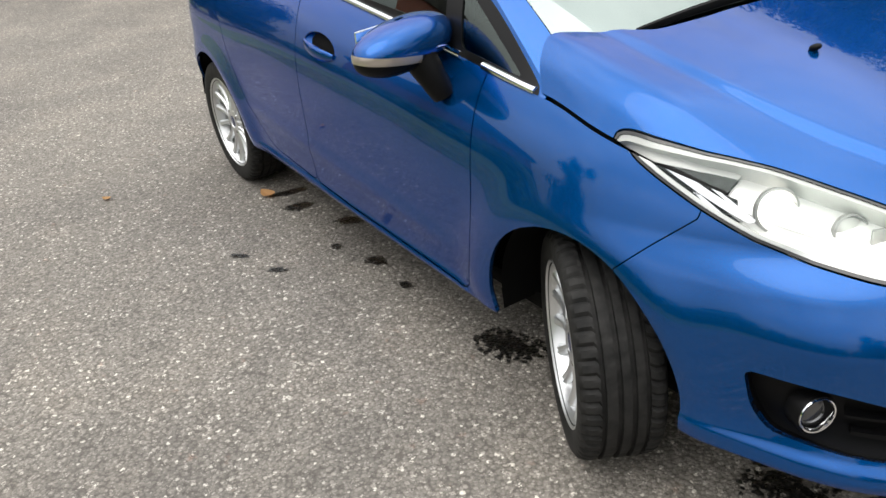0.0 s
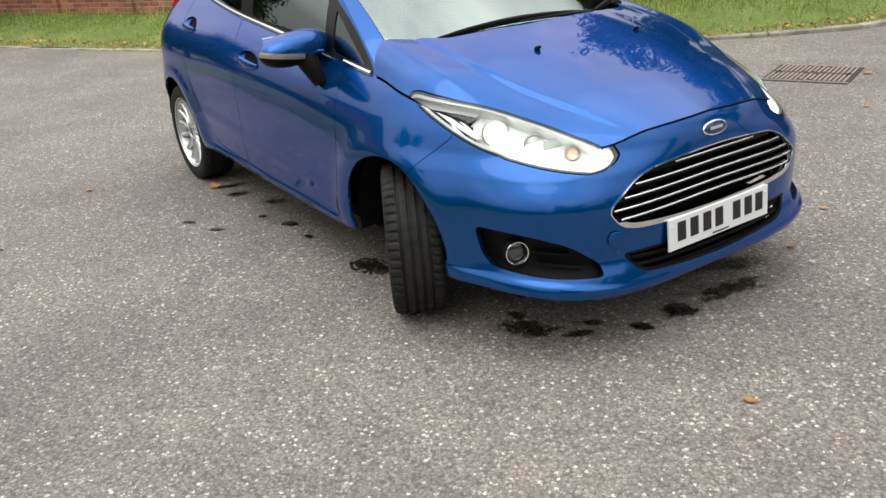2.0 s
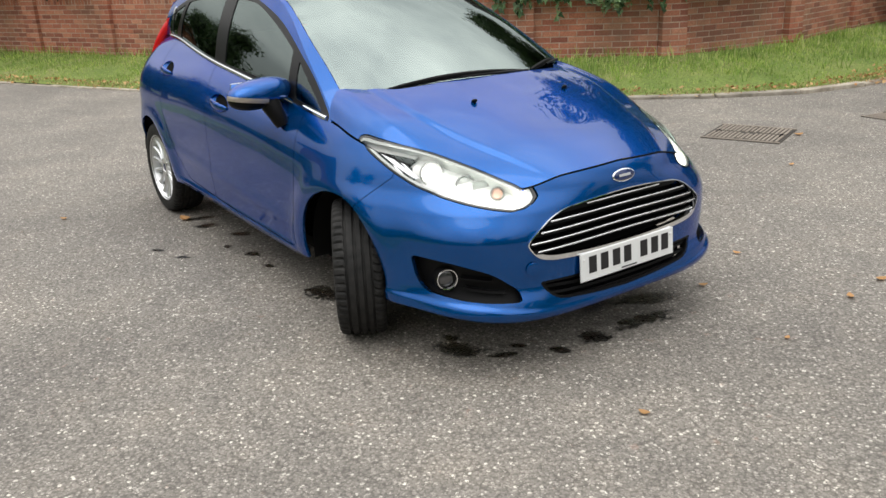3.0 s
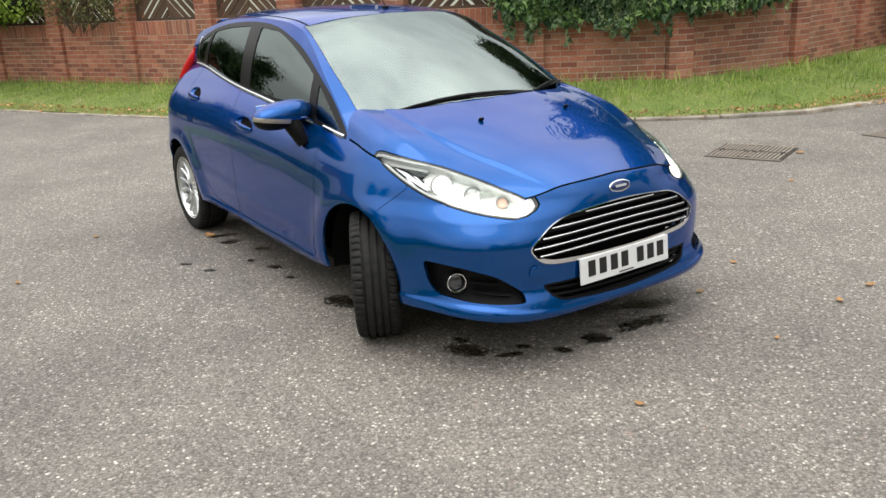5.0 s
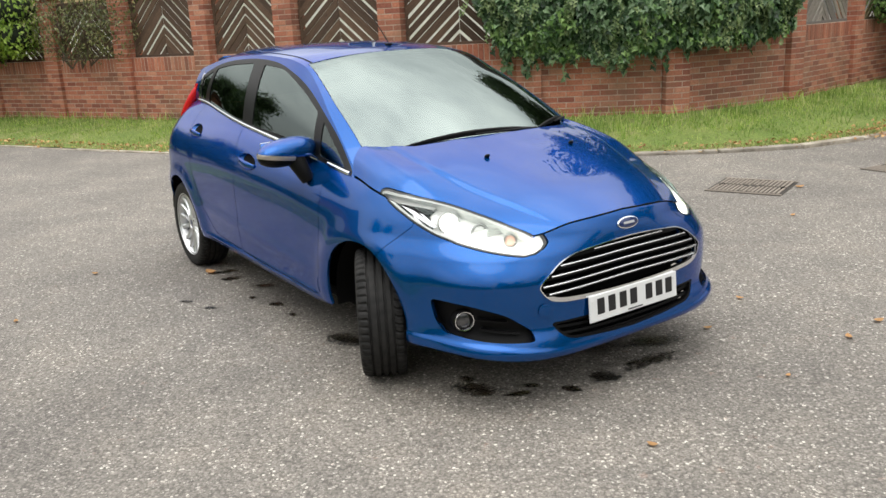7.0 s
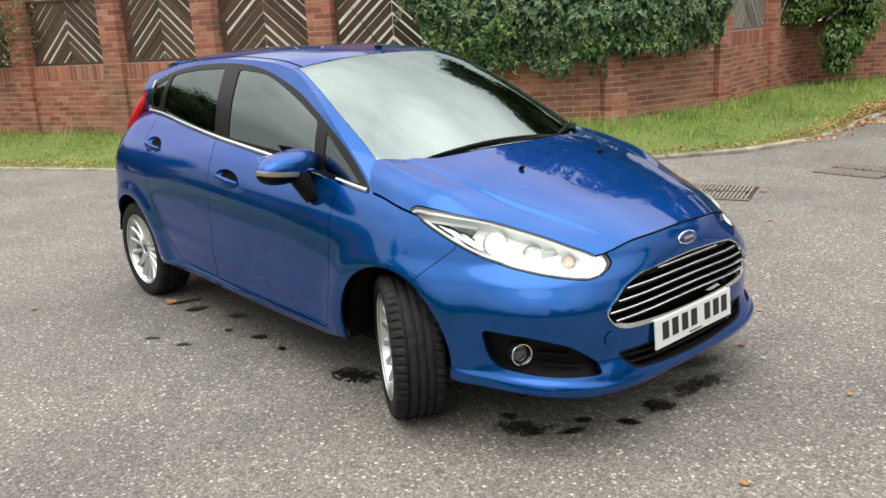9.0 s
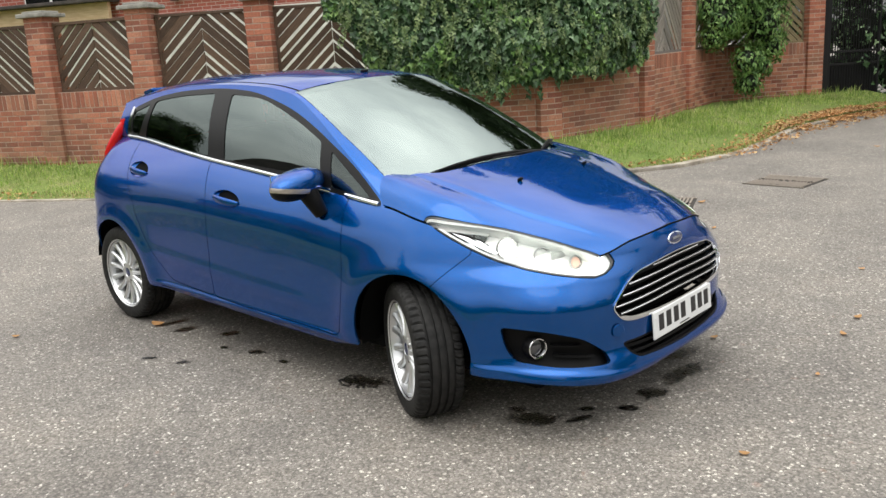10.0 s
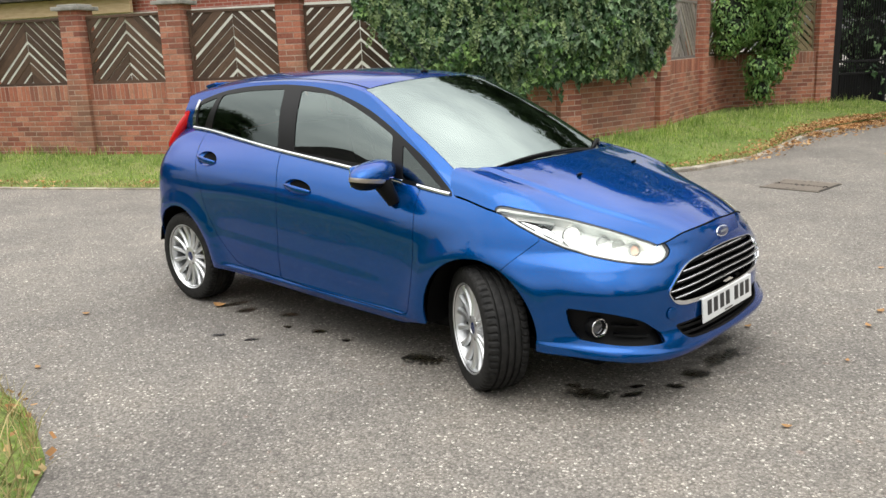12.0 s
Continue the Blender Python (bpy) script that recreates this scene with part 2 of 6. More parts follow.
CAVITY = material("wheel_arch_liner", (0.004, 0.004, 0.004), 0.9, 0.0, Specular_IOR_Level=0.1)


def glass(name, tint, see, rough=0.0, ior=2.15):
    """Thin glass: a clear tinted pane under a Fresnel gloss."""
    m = bpy.data.materials.new(name)
    m.use_nodes = True
    n, l = m.node_tree.nodes, m.node_tree.links
    n.clear()
    out, mixer = n.new("ShaderNodeOutputMaterial"), n.new("ShaderNodeMixShader")
    clear, gloss, fres = n.new("ShaderNodeBsdfTransparent"), n.new("ShaderNodeBsdfGlossy"), n.new("ShaderNodeFresnel")
    clear.inputs["Color"].default_value = (*[c * see for c in tint], 1)
    gloss.inputs["Roughness"].default_value = rough
    gloss.inputs["Color"].default_value = (0.82, 0.95, 0.92, 1)
    fres.inputs["IOR"].default_value = ior
    l.new(fres.outputs["Fac"], mixer.inputs["Fac"])
    l.new(clear.outputs["BSDF"], mixer.inputs[1])
    l.new(gloss.outputs["BSDF"], mixer.inputs[2])
    l.new(mixer.outputs["Shader"], out.inputs["Surface"])
    return m


SCREEN = glass("windscreen_glass", (0.80, 0.95, 0.86), 0.75, 0.0, 3.1)
SIDE_GLASS = glass("side_glass", (0.75, 0.85, 0.80), 0.55, 0.0, 2.5)
DARK_GLASS = glass("privacy_glass", (0.3, 0.33, 0.32), 0.5)
SAIL_GLASS = glass("corner_glass", (0.5, 0.55, 0.53), 0.6, 0.0, 1.8)
LENS = glass("lamp_lens", (1.0, 1.0, 1.0), 0.97)
LENS.node_tree.nodes["Fresnel"].inputs["IOR"].default_value = 1.45

TAIL_RED = material("red_lamp_plastic", (0.50, 0.008, 0.010), 0.2, 0.0, Coat_Weight=0.25, Specular_IOR_Level=0.3)
FRAME_BLACK = material("black_window_frame", (0.006, 0.006, 0.0065), 0.35, 0.0, Specular_IOR_Level=0.22)
CABIN = material("dark_cabin_trim", (0.02, 0.02, 0.021), 0.65)
SEAT = material("dark_seat_fabric", (0.03, 0.03, 0.033), 0.9)
PLATE_WHITE = material("white_reflective_plate", (0.72, 0.73, 0.73), 0.35)
PLATE_BLACK = material("black_plate_print", (0.012, 0.012, 0.014), 0.4)
BADGE_BLUE = material("dark_blue_enamel", (0.008, 0.02, 0.09), 0.15, 0.0, Coat_Weight=1.0)
REFLECTOR = material("lamp_reflector", (0.84, 0.84, 0.82), 0.28, 0.40)
LAMP_RING = material("lamp_ring", (0.30, 0.30, 0.29), 0.35, 0.3)
LAMP_GREY = material("lamp_inner_grey", (0.55, 0.55, 0.53), 0.35, 0.3)
LAMP_GLOW = material("lit_lamp", (0.9, 0.9, 0.9), 0.3, 0.0, Emission_Color=(1.0, 0.96, 0.88, 1), Emission_Strength=3.0)
LAMP_DARK = material("fog_lamp_glass", (0.06, 0.06, 0.065), 0.08, 0.3, Coat_Weight=1.0)
AMBER = material("amber_bulb", (0.72, 0.44, 0.34), 0.3)
REPEATER = material("clear_repeater", (0.30, 0.26, 0.22), 0.12, 0.2, Coat_Weight=1.0)
DISC_STEEL = material("worn_steel", (0.20, 0.19, 0.18), 0.45, 0.8)


# ---- the car: x ahead from the front axle, right side at minus y ----
WHEELBASE, HUB_Z, TYRE_R = 2.455, 0.292, 0.292
X_FRONT, X_REAR, P_REAR = -0.10, -2.55, 3.2
square = curve_fn((0.2, 4.0), (0.26, 4.0), (0.36, 3.4), (0.52, 3.4), (0.62, 2.9), (0.70, 2.4), (1.2, 2.4))
nose = curve_fn((0.18, 0.80), (0.225, 0.855), (0.26, 0.868), (0.30, 0.862), (0.36, 0.850), (0.45, 0.852), (0.53, 0.850), (0.62, 0.838), (0.68, 0.828), (0.73, 0.808), (0.78, 0.775), (0.86, 0.74), (1.2, 0.6))
tail = curve_fn((0.2, -2.93), (0.3, -2.98), (0.5, -3.00), (0.7, -2.98), (0.9, -2.94), (1.05, -2.91), (1.2, -2.87))
shoulder_z = curve_fn((0.85, 0.62), (0.3, 0.655), (0.0, 0.69), (-0.6, 0.745), (-1.2, 0.785), (-2.0, 0.825), (-2.6, 0.845), (-3.1, 0.85))
belt_z = curve_fn((0.0, 0.868), (-0.19, 0.889), (-0.8, 0.957), (-1.4, 1.013), (-2.0, 1.064), (-2.47, 1.100), (-3.1, 1.12))
width0 = curve_fn((0.9, 0.815), (0.3, 0.835), (0.0, 0.848), (-0.5, 0.846), (-1.2, 0.848), (-2.0, 0.840), (-2.5, 0.825), (-3.1, 0.775))
tuck = curve_fn((0.5, 1.0), (-1.4, 1.0), (-2.5, 1.36), (-3.1, 1.15))


def half_width(x, z):
    d = 0.05 * np.logaddexp(0.0, (z - shoulder_z(x)) / 0.05)
    w = width0(x) - tuck(x) * (0.35 * d + 1.4 * d * d)
    low = np.maximum(0, shoulder_z(x) - z)
    w = w - 0.034 * (low / 0.55) ** 2
    hollow = np.sin(math.pi * np.clip((z - 0.40) / (shoulder_z(x) - 0.38), 0, 1))
    w = w - 0.005 * hollow * smooth(-0.40, -0.85, x) * smooth(-2.25, -1.75, x)
    w = w - 0.40 * np.maximum(0, 0.27 - z)
    w = w + 0.014 * np.exp(-((z - 0.278 - 0.022 * smooth(-0.5, -1.9, x)) / 0.016) ** 2) * smooth(-0.36, -0.44, x) * smooth(-2.10, -1.95, x)
    line = 0.40 + 0.055 * (-x - 0.4)
    w = w + 0.005 * smooth(0.06, 0.0, np.abs(z - line)) * smooth(-0.35, -0.7, x) * smooth(-2.3, -1.9, x)
    for hub in (0.035, -WHEELBASE):
        r = np.sqrt((x - hub) ** 2 + (z - HUB_Z) ** 2)
        w = w + 0.024 * np.exp(-((r - 0.365) / 0.085) ** 2) * smooth(0.15, 0.35, z) * smooth(0.80, 0.55, z)
    return w


lip_z = curve_fn((0.0, 0.254), (0.156, 0.261), (0.44, 0.294), (0.86, 0.312), (1.0, 0.318))


def chin(u, z):
    """How far the chin spoiler stands out under its crease."""
    return 0.0065 * smooth(lip_z(u) + 0.013, lip_z(u) - 0.011, z) * smooth(1.02, 0.80, u)


def outline(u, z):
    """The body's outline at a height: u 0 to 1 round the front, to 2 along the side, to 3 round the tail."""
    u, z = np.broadcast_arrays(np.asarray(u, float), np.asarray(z, float))
    f, r, p = nose(z), tail(z), square(z)
    a = np.clip(u, 0, 1) * math.pi / 2
    b = np.clip(3 - u, 0, 1) * math.pi / 2
    xf = X_FRONT + (f - X_FRONT) * np.cos(a).clip(1e-9) ** (2 / p)
    xs = X_FRONT + (X_REAR - X_FRONT) * np.clip(u - 1, 0, 1)
    xr = X_REAR + (r - X_REAR) * np.cos(b).clip(1e-9) ** (2 / P_REAR)
    x = np.where(u <= 1, xf, np.where(u <= 2, xs, xr))
    k = np.where(u <= 1, np.sin(a).clip(0) ** (2 / p), np.where(u <= 2, 1.0, np.sin(b).clip(0) ** (2 / P_REAR)))
    out = chin(u, z)
    return x + out * np.cos(a) ** 0.7, -half_width(x, z) * k - out * np.sin(a), z


rim_front = curve_fn((0.0, 0.752), (0.18, 0.738), (0.33, 0.704), (0.54, 0.737), (0.73, 0.790), (0.93, 0.850), (1.0, 0.878))
rim_rear = curve_fn((2.0, 1.106), (2.4, 1.10), (3.0, 1.04))


def rim_z(u):
    u = np.asarray(u, float)
    xs = X_FRONT + (X_REAR - X_FRONT) * np.clip(u - 1, 0, 1)
    return np.where(u <= 1, rim_front(u), np.where(u <= 2, belt_z(xs), rim_rear(u)))


def rim(u):
    return outline(u, rim_z(u))


def lower(u, v):
    z0 = 0.230 + 0.036 * smooth(0.16, 0.80, u) * smooth(1.0, 0.88, u) + 0.043 * smooth(1.1, 1.8, u) + 0.09 * smooth(2.0, 2.16, u) + 0.035 * smooth(1.16, 1.08, u) * smooth(0.9, 1.02, u)
    return outline(u, z0 + (rim_z(u) - z0) * v)


# hood, windscreen, roof: centre lines and edges
U_HOOD, U_COWL = 0.33, 1.022
hood_c = curve_fn((0.0, 0.752), (0.25, 0.828), (0.5, 0.893), (0.75, 0.953), (1.0, 1.004))
rail_y = curve_fn((-0.13, 0.722), (-0.5, 0.642), (-0.96, 0.540), (-1.4, 0.524), (-2.0, 0.512), (-2.6, 0.490), (-3.0, 0.47))
rail_z = curve_fn((-0.13, 0.885), (-0.3, 0.998), (-0.5, 1.122), (-0.75, 1.262), (-0.96, 1.355), (-1.2, 1.392), (-1.6, 1.408), (-2.0, 1.398), (-2.5, 1.345), (-3.0, 1.262))
roof_c = curve_fn((-0.84, 1.405), (-1.03, 1.428), (-1.5, 1.456), (-2.0, 1.452), (-2.5, 1.412), (-2.95, 1.345))
X_TOP, X_TOP_C, X_COWL_C, X_SPOILER = -0.96, -0.84, -0.01, -2.74


ear_x = curve_fn((0.0, 0.0), (0.5, 0.0), (0.6, -0.004), (0.68, -0.045), (0.79, -0.10), (0.86, -0.118), (0.93, -0.08), (1.0, 0.0))
ear_z = curve_fn((0.0, 0.0), (0.4, 0.0), (0.5, 0.005), (0.6, 0.013), (0.68, 0.028), (0.79, 0.060), (0.86, 0.076), (0.93, 0.055), (1.0, 0.0))


def hood(s, v):
    u = U_HOOD + (U_COWL - U_HOOD) * v
    ex, ey, ez = rim(u)
    cx = 0.800 + (X_COWL_C - 0.800) * v
    cz = hood_c(v)
    fx, fy, fz = rim(np.abs(s) * U_HOOD)
    q = np.abs(s)
    ccx = cx + (ex - cx) * q**2
    ccz = cz + (ez - cz) * q**2.6
    y = -ey * s
    ccx = ccx + (fx - (0.800 + (ex * 0 + rim(U_HOOD)[0] - 0.800) * q**2)) * (1 - v) ** 4
    ccz = ccz + (fz - (0.752 + (rim(U_HOOD)[2] - 0.752) * q**2.6)) * (1 - v) ** 4
    y = y + (-fy * np.sign(s) - (-rim(U_HOOD)[1]) * s) * (1 - v) ** 4
    ridge = 0.62 + 0.08 * v
    lift = 0.010 * smooth(ridge + 0.045, ridge - 0.008, q) * smooth(0.0, 0.35, v)
    lift = lift - 0.006 * smooth(0.42, 0.1, q) * smooth(0.1, 0.5, v)
    ccx = ccx + ear_x(q) * smooth(0.72, 1.0, v)
    ccz = ccz + ear_z(q) * smooth(0.45, 1.0, v)
    return ccx, y, ccz + lift


def screen(s, v):
    x_e = -0.14 + (X_TOP + 0.14) * v
    ey, ez = rail_y(x_e), rail_z(x_e)
    bow = 0.055 * np.sin(math.pi * v)
    x_c = -0.015 + (X_TOP_C + 0.015) * v
    z_c = 0.985 + (1.405 - 0.985) * v + bow * 0.55
    q = np.abs(s)
    return x_c + (x_e - x_c) * q**2.2, ey * s, z_c + (ez - z_c) * q**2.4


def roof(s, v):
    x_c = X_TOP_C + (X_SPOILER - X_TOP_C) * v
    x_e = X_TOP + (X_SPOILER - X_TOP) * v
    q = np.abs(s)
    x = x_c + (x_e - x_c) * q**2
    zc, ze = roof_c(x_c), rail_z(x_e)
    return x, rail_y(x_e) * s, zc + (ze - zc) * q**3.0


def flank(x, v):
    """The side above the belt, from the belt to the roof's edge."""
    bx = np.clip((x - X_FRONT) / (X_REAR - X_FRONT), 0, 1)
    by = -half_width(x, belt_z(x))
    ry, rz = -rail_y(x), rail_z(x)
    y = by + (ry - by) * v - 0.022 * np.sin(math.pi * v) * smooth(-0.2, -0.9, x)
    return x, y, belt_z(x) + (rz - belt_z(x)) * v


car = thing("hatchback_car", "glossy blue five-door hatchback car parked on the asphalt, front wheels steered", "car")

def joined(*sheets):
    v, n, f, k = [], [], [], 0
    for s in sheets:
        v.append(s.v)
        n.append(s.n)
        f += [[i + k for i in p] for p in s.f]
        k += len(s.v)
    return Sheet(np.concatenate(v), np.concatenate(n), f)


def panel(name, s, material, parent, gap_rim=0.012, label=""):
    return part(name, sheet_mesh(name, s, gap_rim), material, parent, label)


def disc(x, z, r):
    return lambda v: np.hypot(v[:, 0] - x, v[:, 2] - z) - r


def folded(fn):
    """The same test for both halves of the nose."""
    return lambda v: fn(np.stack([v[:, 0], -np.abs(v[:, 1]), v[:, 2]], 1))


def carve(s, f, gap=0.0):
    """What lies inside f, and what lies outside, with a gap between them."""
    one, _ = split(s, lambda v: f(v) + gap)
    _, two = split(s, lambda v: f(v) - gap)
    return one, two


us = np.concatenate([np.linspace(0, 0.36, 40), np.linspace(0.36, 1, 62)[1:], np.linspace(1, 2, 120)[1:], np.linspace(2, 3, 30)[1:]])
side_all = sheet(lower, us, np.linspace(0, 1, 88), swap=True)
_, side = split(side_all, lambda v: np.maximum(disc(0.048, HUB_Z + 0.022, 0.326)(v), v[:, 1] + 0.3))
_, side = split(side, lambda v: np.maximum(disc(-WHEELBASE, HUB_Z + 0.018, 0.328)(v), v[:, 1] + 0.3))
liner = side.pushed(-0.016)
_, liner = split(liner, lambda v: -(v[:, 0] - 0.30))

LAMP = [(0.096, 0.853), (0.16, 0.815), (0.216, 0.791), (0.306, 0.755), (0.432, 0.708), (0.529, 0.680), (0.62, 0.660), (0.70, 0.644), (0.742, 0.636), (0.760, 0.643), (0.765, 0.660), (0.760, 0.680), (0.74, 0.71), (0.6, 0.85), (0.1, 0.95)]
FOG = round_poly([(0.489, 0.473), (0.56, 0.468, 0.05), (0.66, 0.455, 0.05), (0.745, 0.420, 0.05), (0.78, 0.368, 0.05), (0.815, 0.306, 0.012), (0.70, 0.315, 0.05), (0.60, 0.329, 0.05), (0.535, 0.338, 0.03), (0.505, 0.385, 0.05)], 0.02)
GRILLE = round_poly([(0.02, 0.655), (-0.125, 0.651, 0.1), (-0.305, 0.631, 0.1), (-0.375, 0.602, 0.04), (-0.43, 0.562, 0.04), (-0.479, 0.522, 0.025), (-0.437, 0.464, 0.03), (-0.38, 0.449, 0.05), (-0.20, 0.440, 0.1), (0.02, 0.436)], 0.001)
INTAKE = round_poly([(0.02, 0.368), (-0.30, 0.368, 0.05), (-0.425, 0.368, 0.015), (-0.392, 0.316, 0.03), (-0.345, 0.291, 0.03), (-0.15, 0.274, 0.1), (0.02, 0.268)], 0.001)
FRONT_DOOR = round_poly([(-0.362, 1.3, 0.0), (-0.366, 0.88, 0.05), (-0.327, 0.70, 0.2), (-0.338, 0.47, 0.1), (-0.398, 0.286, 0.04), (-1.12, 0.300, 0.01), (-1.424, 0.313, 0.03), (-1.402, 0.60, 0.1), (-1.382, 0.82, 0.1), (-1.478, 1.00, 0.0), (-1.478, 1.3, 0.0)], 0.03)
REAR_DOOR = round_poly([(-1.478, 1.3, 0.0), (-1.478, 1.00, 0.0), (-1.382, 0.82, 0.1), (-1.402, 0.60, 0.1), (-1.424, 0.313, 0.03), (-1.85, 0.336, 0.06), (-1.96, 0.425, 0.06), (-2.05, 0.530, 0.06), (-2.145, 0.69, 0.08), (-2.17, 0.79, 0.05), (-2.275, 0.91, 0.1), (-2.40, 1.08, 0.03), (-2.40, 1.3, 0.0)], 0.03)
BUMPER = [(0.325, 0.732), (0.261, 0.672), (0.197, 0.606), (0.197, 0.10), (1.2, 0.10), (1.2, 1.2), (0.325, 1.2)]
TAIL_LAMP = round_poly([(-2.630, 1.30, 0.0), (-2.658, 1.20, 0.05), (-2.712, 1.08, 0.05), (-2.770, 0.985, 0.03), (-2.84, 0.935, 0.03), (-3.2, 0.90, 0.0), (-3.2, 1.3, 0.0)], 0.02)

lamp_hole, side = carve(side, inside_poly(LAMP), 0.0015)
fog_hole, side = carve(side, inside_poly(FOG))
grille_hole, side = carve(side, lambda v: np.maximum(inside_poly(GRILLE, 1, 2)(v), 0.5 - v[:, 0]))
intake_hole, side = carve(side, lambda v: np.maximum(inside_poly(INTAKE, 1, 2)(v), 0.5 - v[:, 0]))
bumper, side = carve(side, inside_poly(BUMPER), 0.0015)
front_door, side = carve(side, inside_poly(FRONT_DOOR), 0.0022)
rear_door, side = carve(side, inside_poly(REAR_DOOR), 0.0022)
tail_lamp, side = carve(side, inside_poly(TAIL_LAMP), 0.002)
HANDLES = ((-1.220, 0.853), (-2.175, 0.948))


def in_bowl(hx, hz):
    return lambda v: (np.hypot((v[:, 0] - hx) / 0.112, (v[:, 2] - hz + 0.10 * (v[:, 0] - hx)) / 0.039) - 1) * 0.039


def bowl(hx, hz):
    """The hollow behind a door handle."""
    def fn(r, a):
        x = hx + 0.1135 * r * np.cos(a)
        z = hz + 0.0405 * r * np.sin(a) - 0.10 * (x - hx)
        return x, -half_width(x, z) + 0.040 * (1 - r * r).clip(0) ** 0.75 - 0.0005, z

    return sheet(fn, np.linspace(0.02, 1, 12), np.linspace(0, 2 * math.pi, 41))


_, front_door = split(front_door, in_bowl(*HANDLES[0]))
_, rear_door = split(rear_door, in_bowl(*HANDLES[1]))
wing, side = carve(side, lambda v: -0.375 - v[:, 0], 0.0)
wing, foot = carve(wing, lambda v: 0.30 + 0.0 * v[:, 0] - v[:, 2] - 0.02, 0.0)
side = joined(side, foot)

panel("front_bumper", joined(bumper, bumper.flipped()), PAINT, car, 0.02)
for flip in (False, True):
    way = (lambda s: s.flipped()) if flip else (lambda s: s)
    panel("front_wing", way(wing), PAINT, car)
    panel("body_side", way(side), PAINT, car)
    panel("door_front", way(front_door), PAINT, car)
    panel("door_rear", way(rear_door), PAINT, car)
    panel("tail_lamp", way(tail_lamp), TAIL_RED, car, 0.02, "red tail lamp")
    part("inner_panel", way(liner), CAVITY, car)

# bonnet, roof, windscreen and the sides of the cabin
lamp_line = curve_fn((0.02, 0.80), (0.100, 0.722), (0.18, 0.698), (0.264, 0.662), (0.33, 0.622), (0.388, 0.586), (0.502, 0.536), (0.633, 0.475), (0.730, 0.421), (0.80, 0.40))
over_lamp = lambda v: np.maximum(lamp_line(v[:, 0]) - np.abs(v[:, 1]), np.maximum(0.09 - v[:, 0], v[:, 0] - 0.745))
bonnet_all = sheet(hood, np.linspace(-0.992, 0.992, 181), np.linspace(0.008, 0.998, 90))
lamp_top, bonnet_all = carve(bonnet_all, over_lamp, 0.002)
panel("bonnet", bonnet_all, PAINT, car, 0.02)
part("bonnet_liner", split(sheet(hood, np.linspace(-1.0, 1.0, 81), np.linspace(0.0, 1.0, 60)), over_lamp)[1].pushed(-0.022), CAVITY, car)
# the dark shut-line gap, drawn as a black tube on the surface
for k, lift_ in ((1, 0.0015),):
    seam = [tuple(float(c) for c in hood(np.float64(q), np.float64(0.006))) for q in np.linspace(-0.97, 0.97, 61)]
    tube("bonnet_seal", [(p[0] + 0.001, p[1], p[2] + lift_) for p in seam], 0.0035, CAVITY, car)
roof_all = sheet(roof, np.linspace(-1, 1, 81), np.linspace(0, 1, 60))
groove = lambda v: np.abs(np.abs(v[:, 1]) / np.maximum(rail_y(v[:, 0]), 0.1) - 0.925) - 0.012
ditch, roof_skin = carve(roof_all, groove)
panel("roof", roof_skin, PAINT, car, 0.008)
part("roof_ditch_trim", ditch.pushed(-0.004), BLACK, car)
screen_all = sheet(screen, np.linspace(-1, 1, 61), np.linspace(0, 1, 40))


def screen_edge(v):
    t = smooth(-0.14, -0.96, v[:, 0])
    return np.abs(v[:, 1]) - rail_y(v[:, 0]) * (0.895 + 0.065 * t)


pane, pillars = carve(screen_all, screen_edge, 0.001)
pane, _ = carve(pane, lambda v: v[:, 0] - (-0.030 - 0.24 * np.abs(v[:, 1]) ** 2.2))
band, clear = carve(pane, lambda v: -np.minimum(np.minimum(-screen_edge(v) - 0.022, (-0.060 - 0.24 * np.abs(v[:, 1]) ** 2.2) - v[:, 0]), v[:, 0] - (-0.80 - 0.36 * np.abs(v[:, 1]) ** 2)))
panel("windscreen", joined(clear, band), SCREEN, car, 0.0, "windscreen reflecting the cloudy sky")
part("windscreen_border", band.pushed(-0.008), CAVITY, car)
for keep in (1, -1):
    panel("a_pillar", split(pillars, lambda v: keep * v[:, 1])[0], PAINT, car, 0.006)

flank_all = sheet(flank, np.linspace(-2.72, -0.14, 150), np.linspace(0, 1, 30))
DLO = round_poly([(-0.150, 0.86, 0.0), (-0.172, 0.902, 0.01), (-0.389, 1.047, 0.1), (-0.649, 1.178, 0.1), (-0.905, 1.285, 0.1), (-1.219, 1.368, 0.15), (-1.571, 1.392, 0.2), (-1.999, 1.378, 0.2), (-2.31, 1.341, 0.15), (-2.545, 1.285, 0.05), (-2.585, 1.25, 0.04), (-2.60, 1.09, 0.0), (-2.60, 0.9, 0.0)], 0.01)
PANE_F = round_poly([(-1.445, 1.358, 0.02), (-1.37, 1.032, 0.01), (-0.578, 0.982, 0.01), (-0.628, 1.140, 0.015), (-0.902, 1.256, 0.2), (-1.162, 1.338, 0.1)], 0.02)
PANE_R = round_poly([(-2.276, 1.322, 0.03), (-1.99, 1.352, 0.2), (-1.607, 1.364, 0.02), (-1.526, 1.046, 0.01), (-2.36, 1.104, 0.02)], 0.02)
PANE_Q = round_poly([(-2.545, 1.255, 0.02), (-2.330, 1.310, 0.02), (-2.452, 1.118, 0.01), (-2.545, 1.124, 0.02)], 0.02)
PANE_S = round_poly([(-0.545, 1.100, 0.01), (-0.498, 0.945, 0.01), (-0.235, 0.912, 0.02)], 0.01)
dlo, flank_skin = carve(flank_all, inside_poly(DLO))
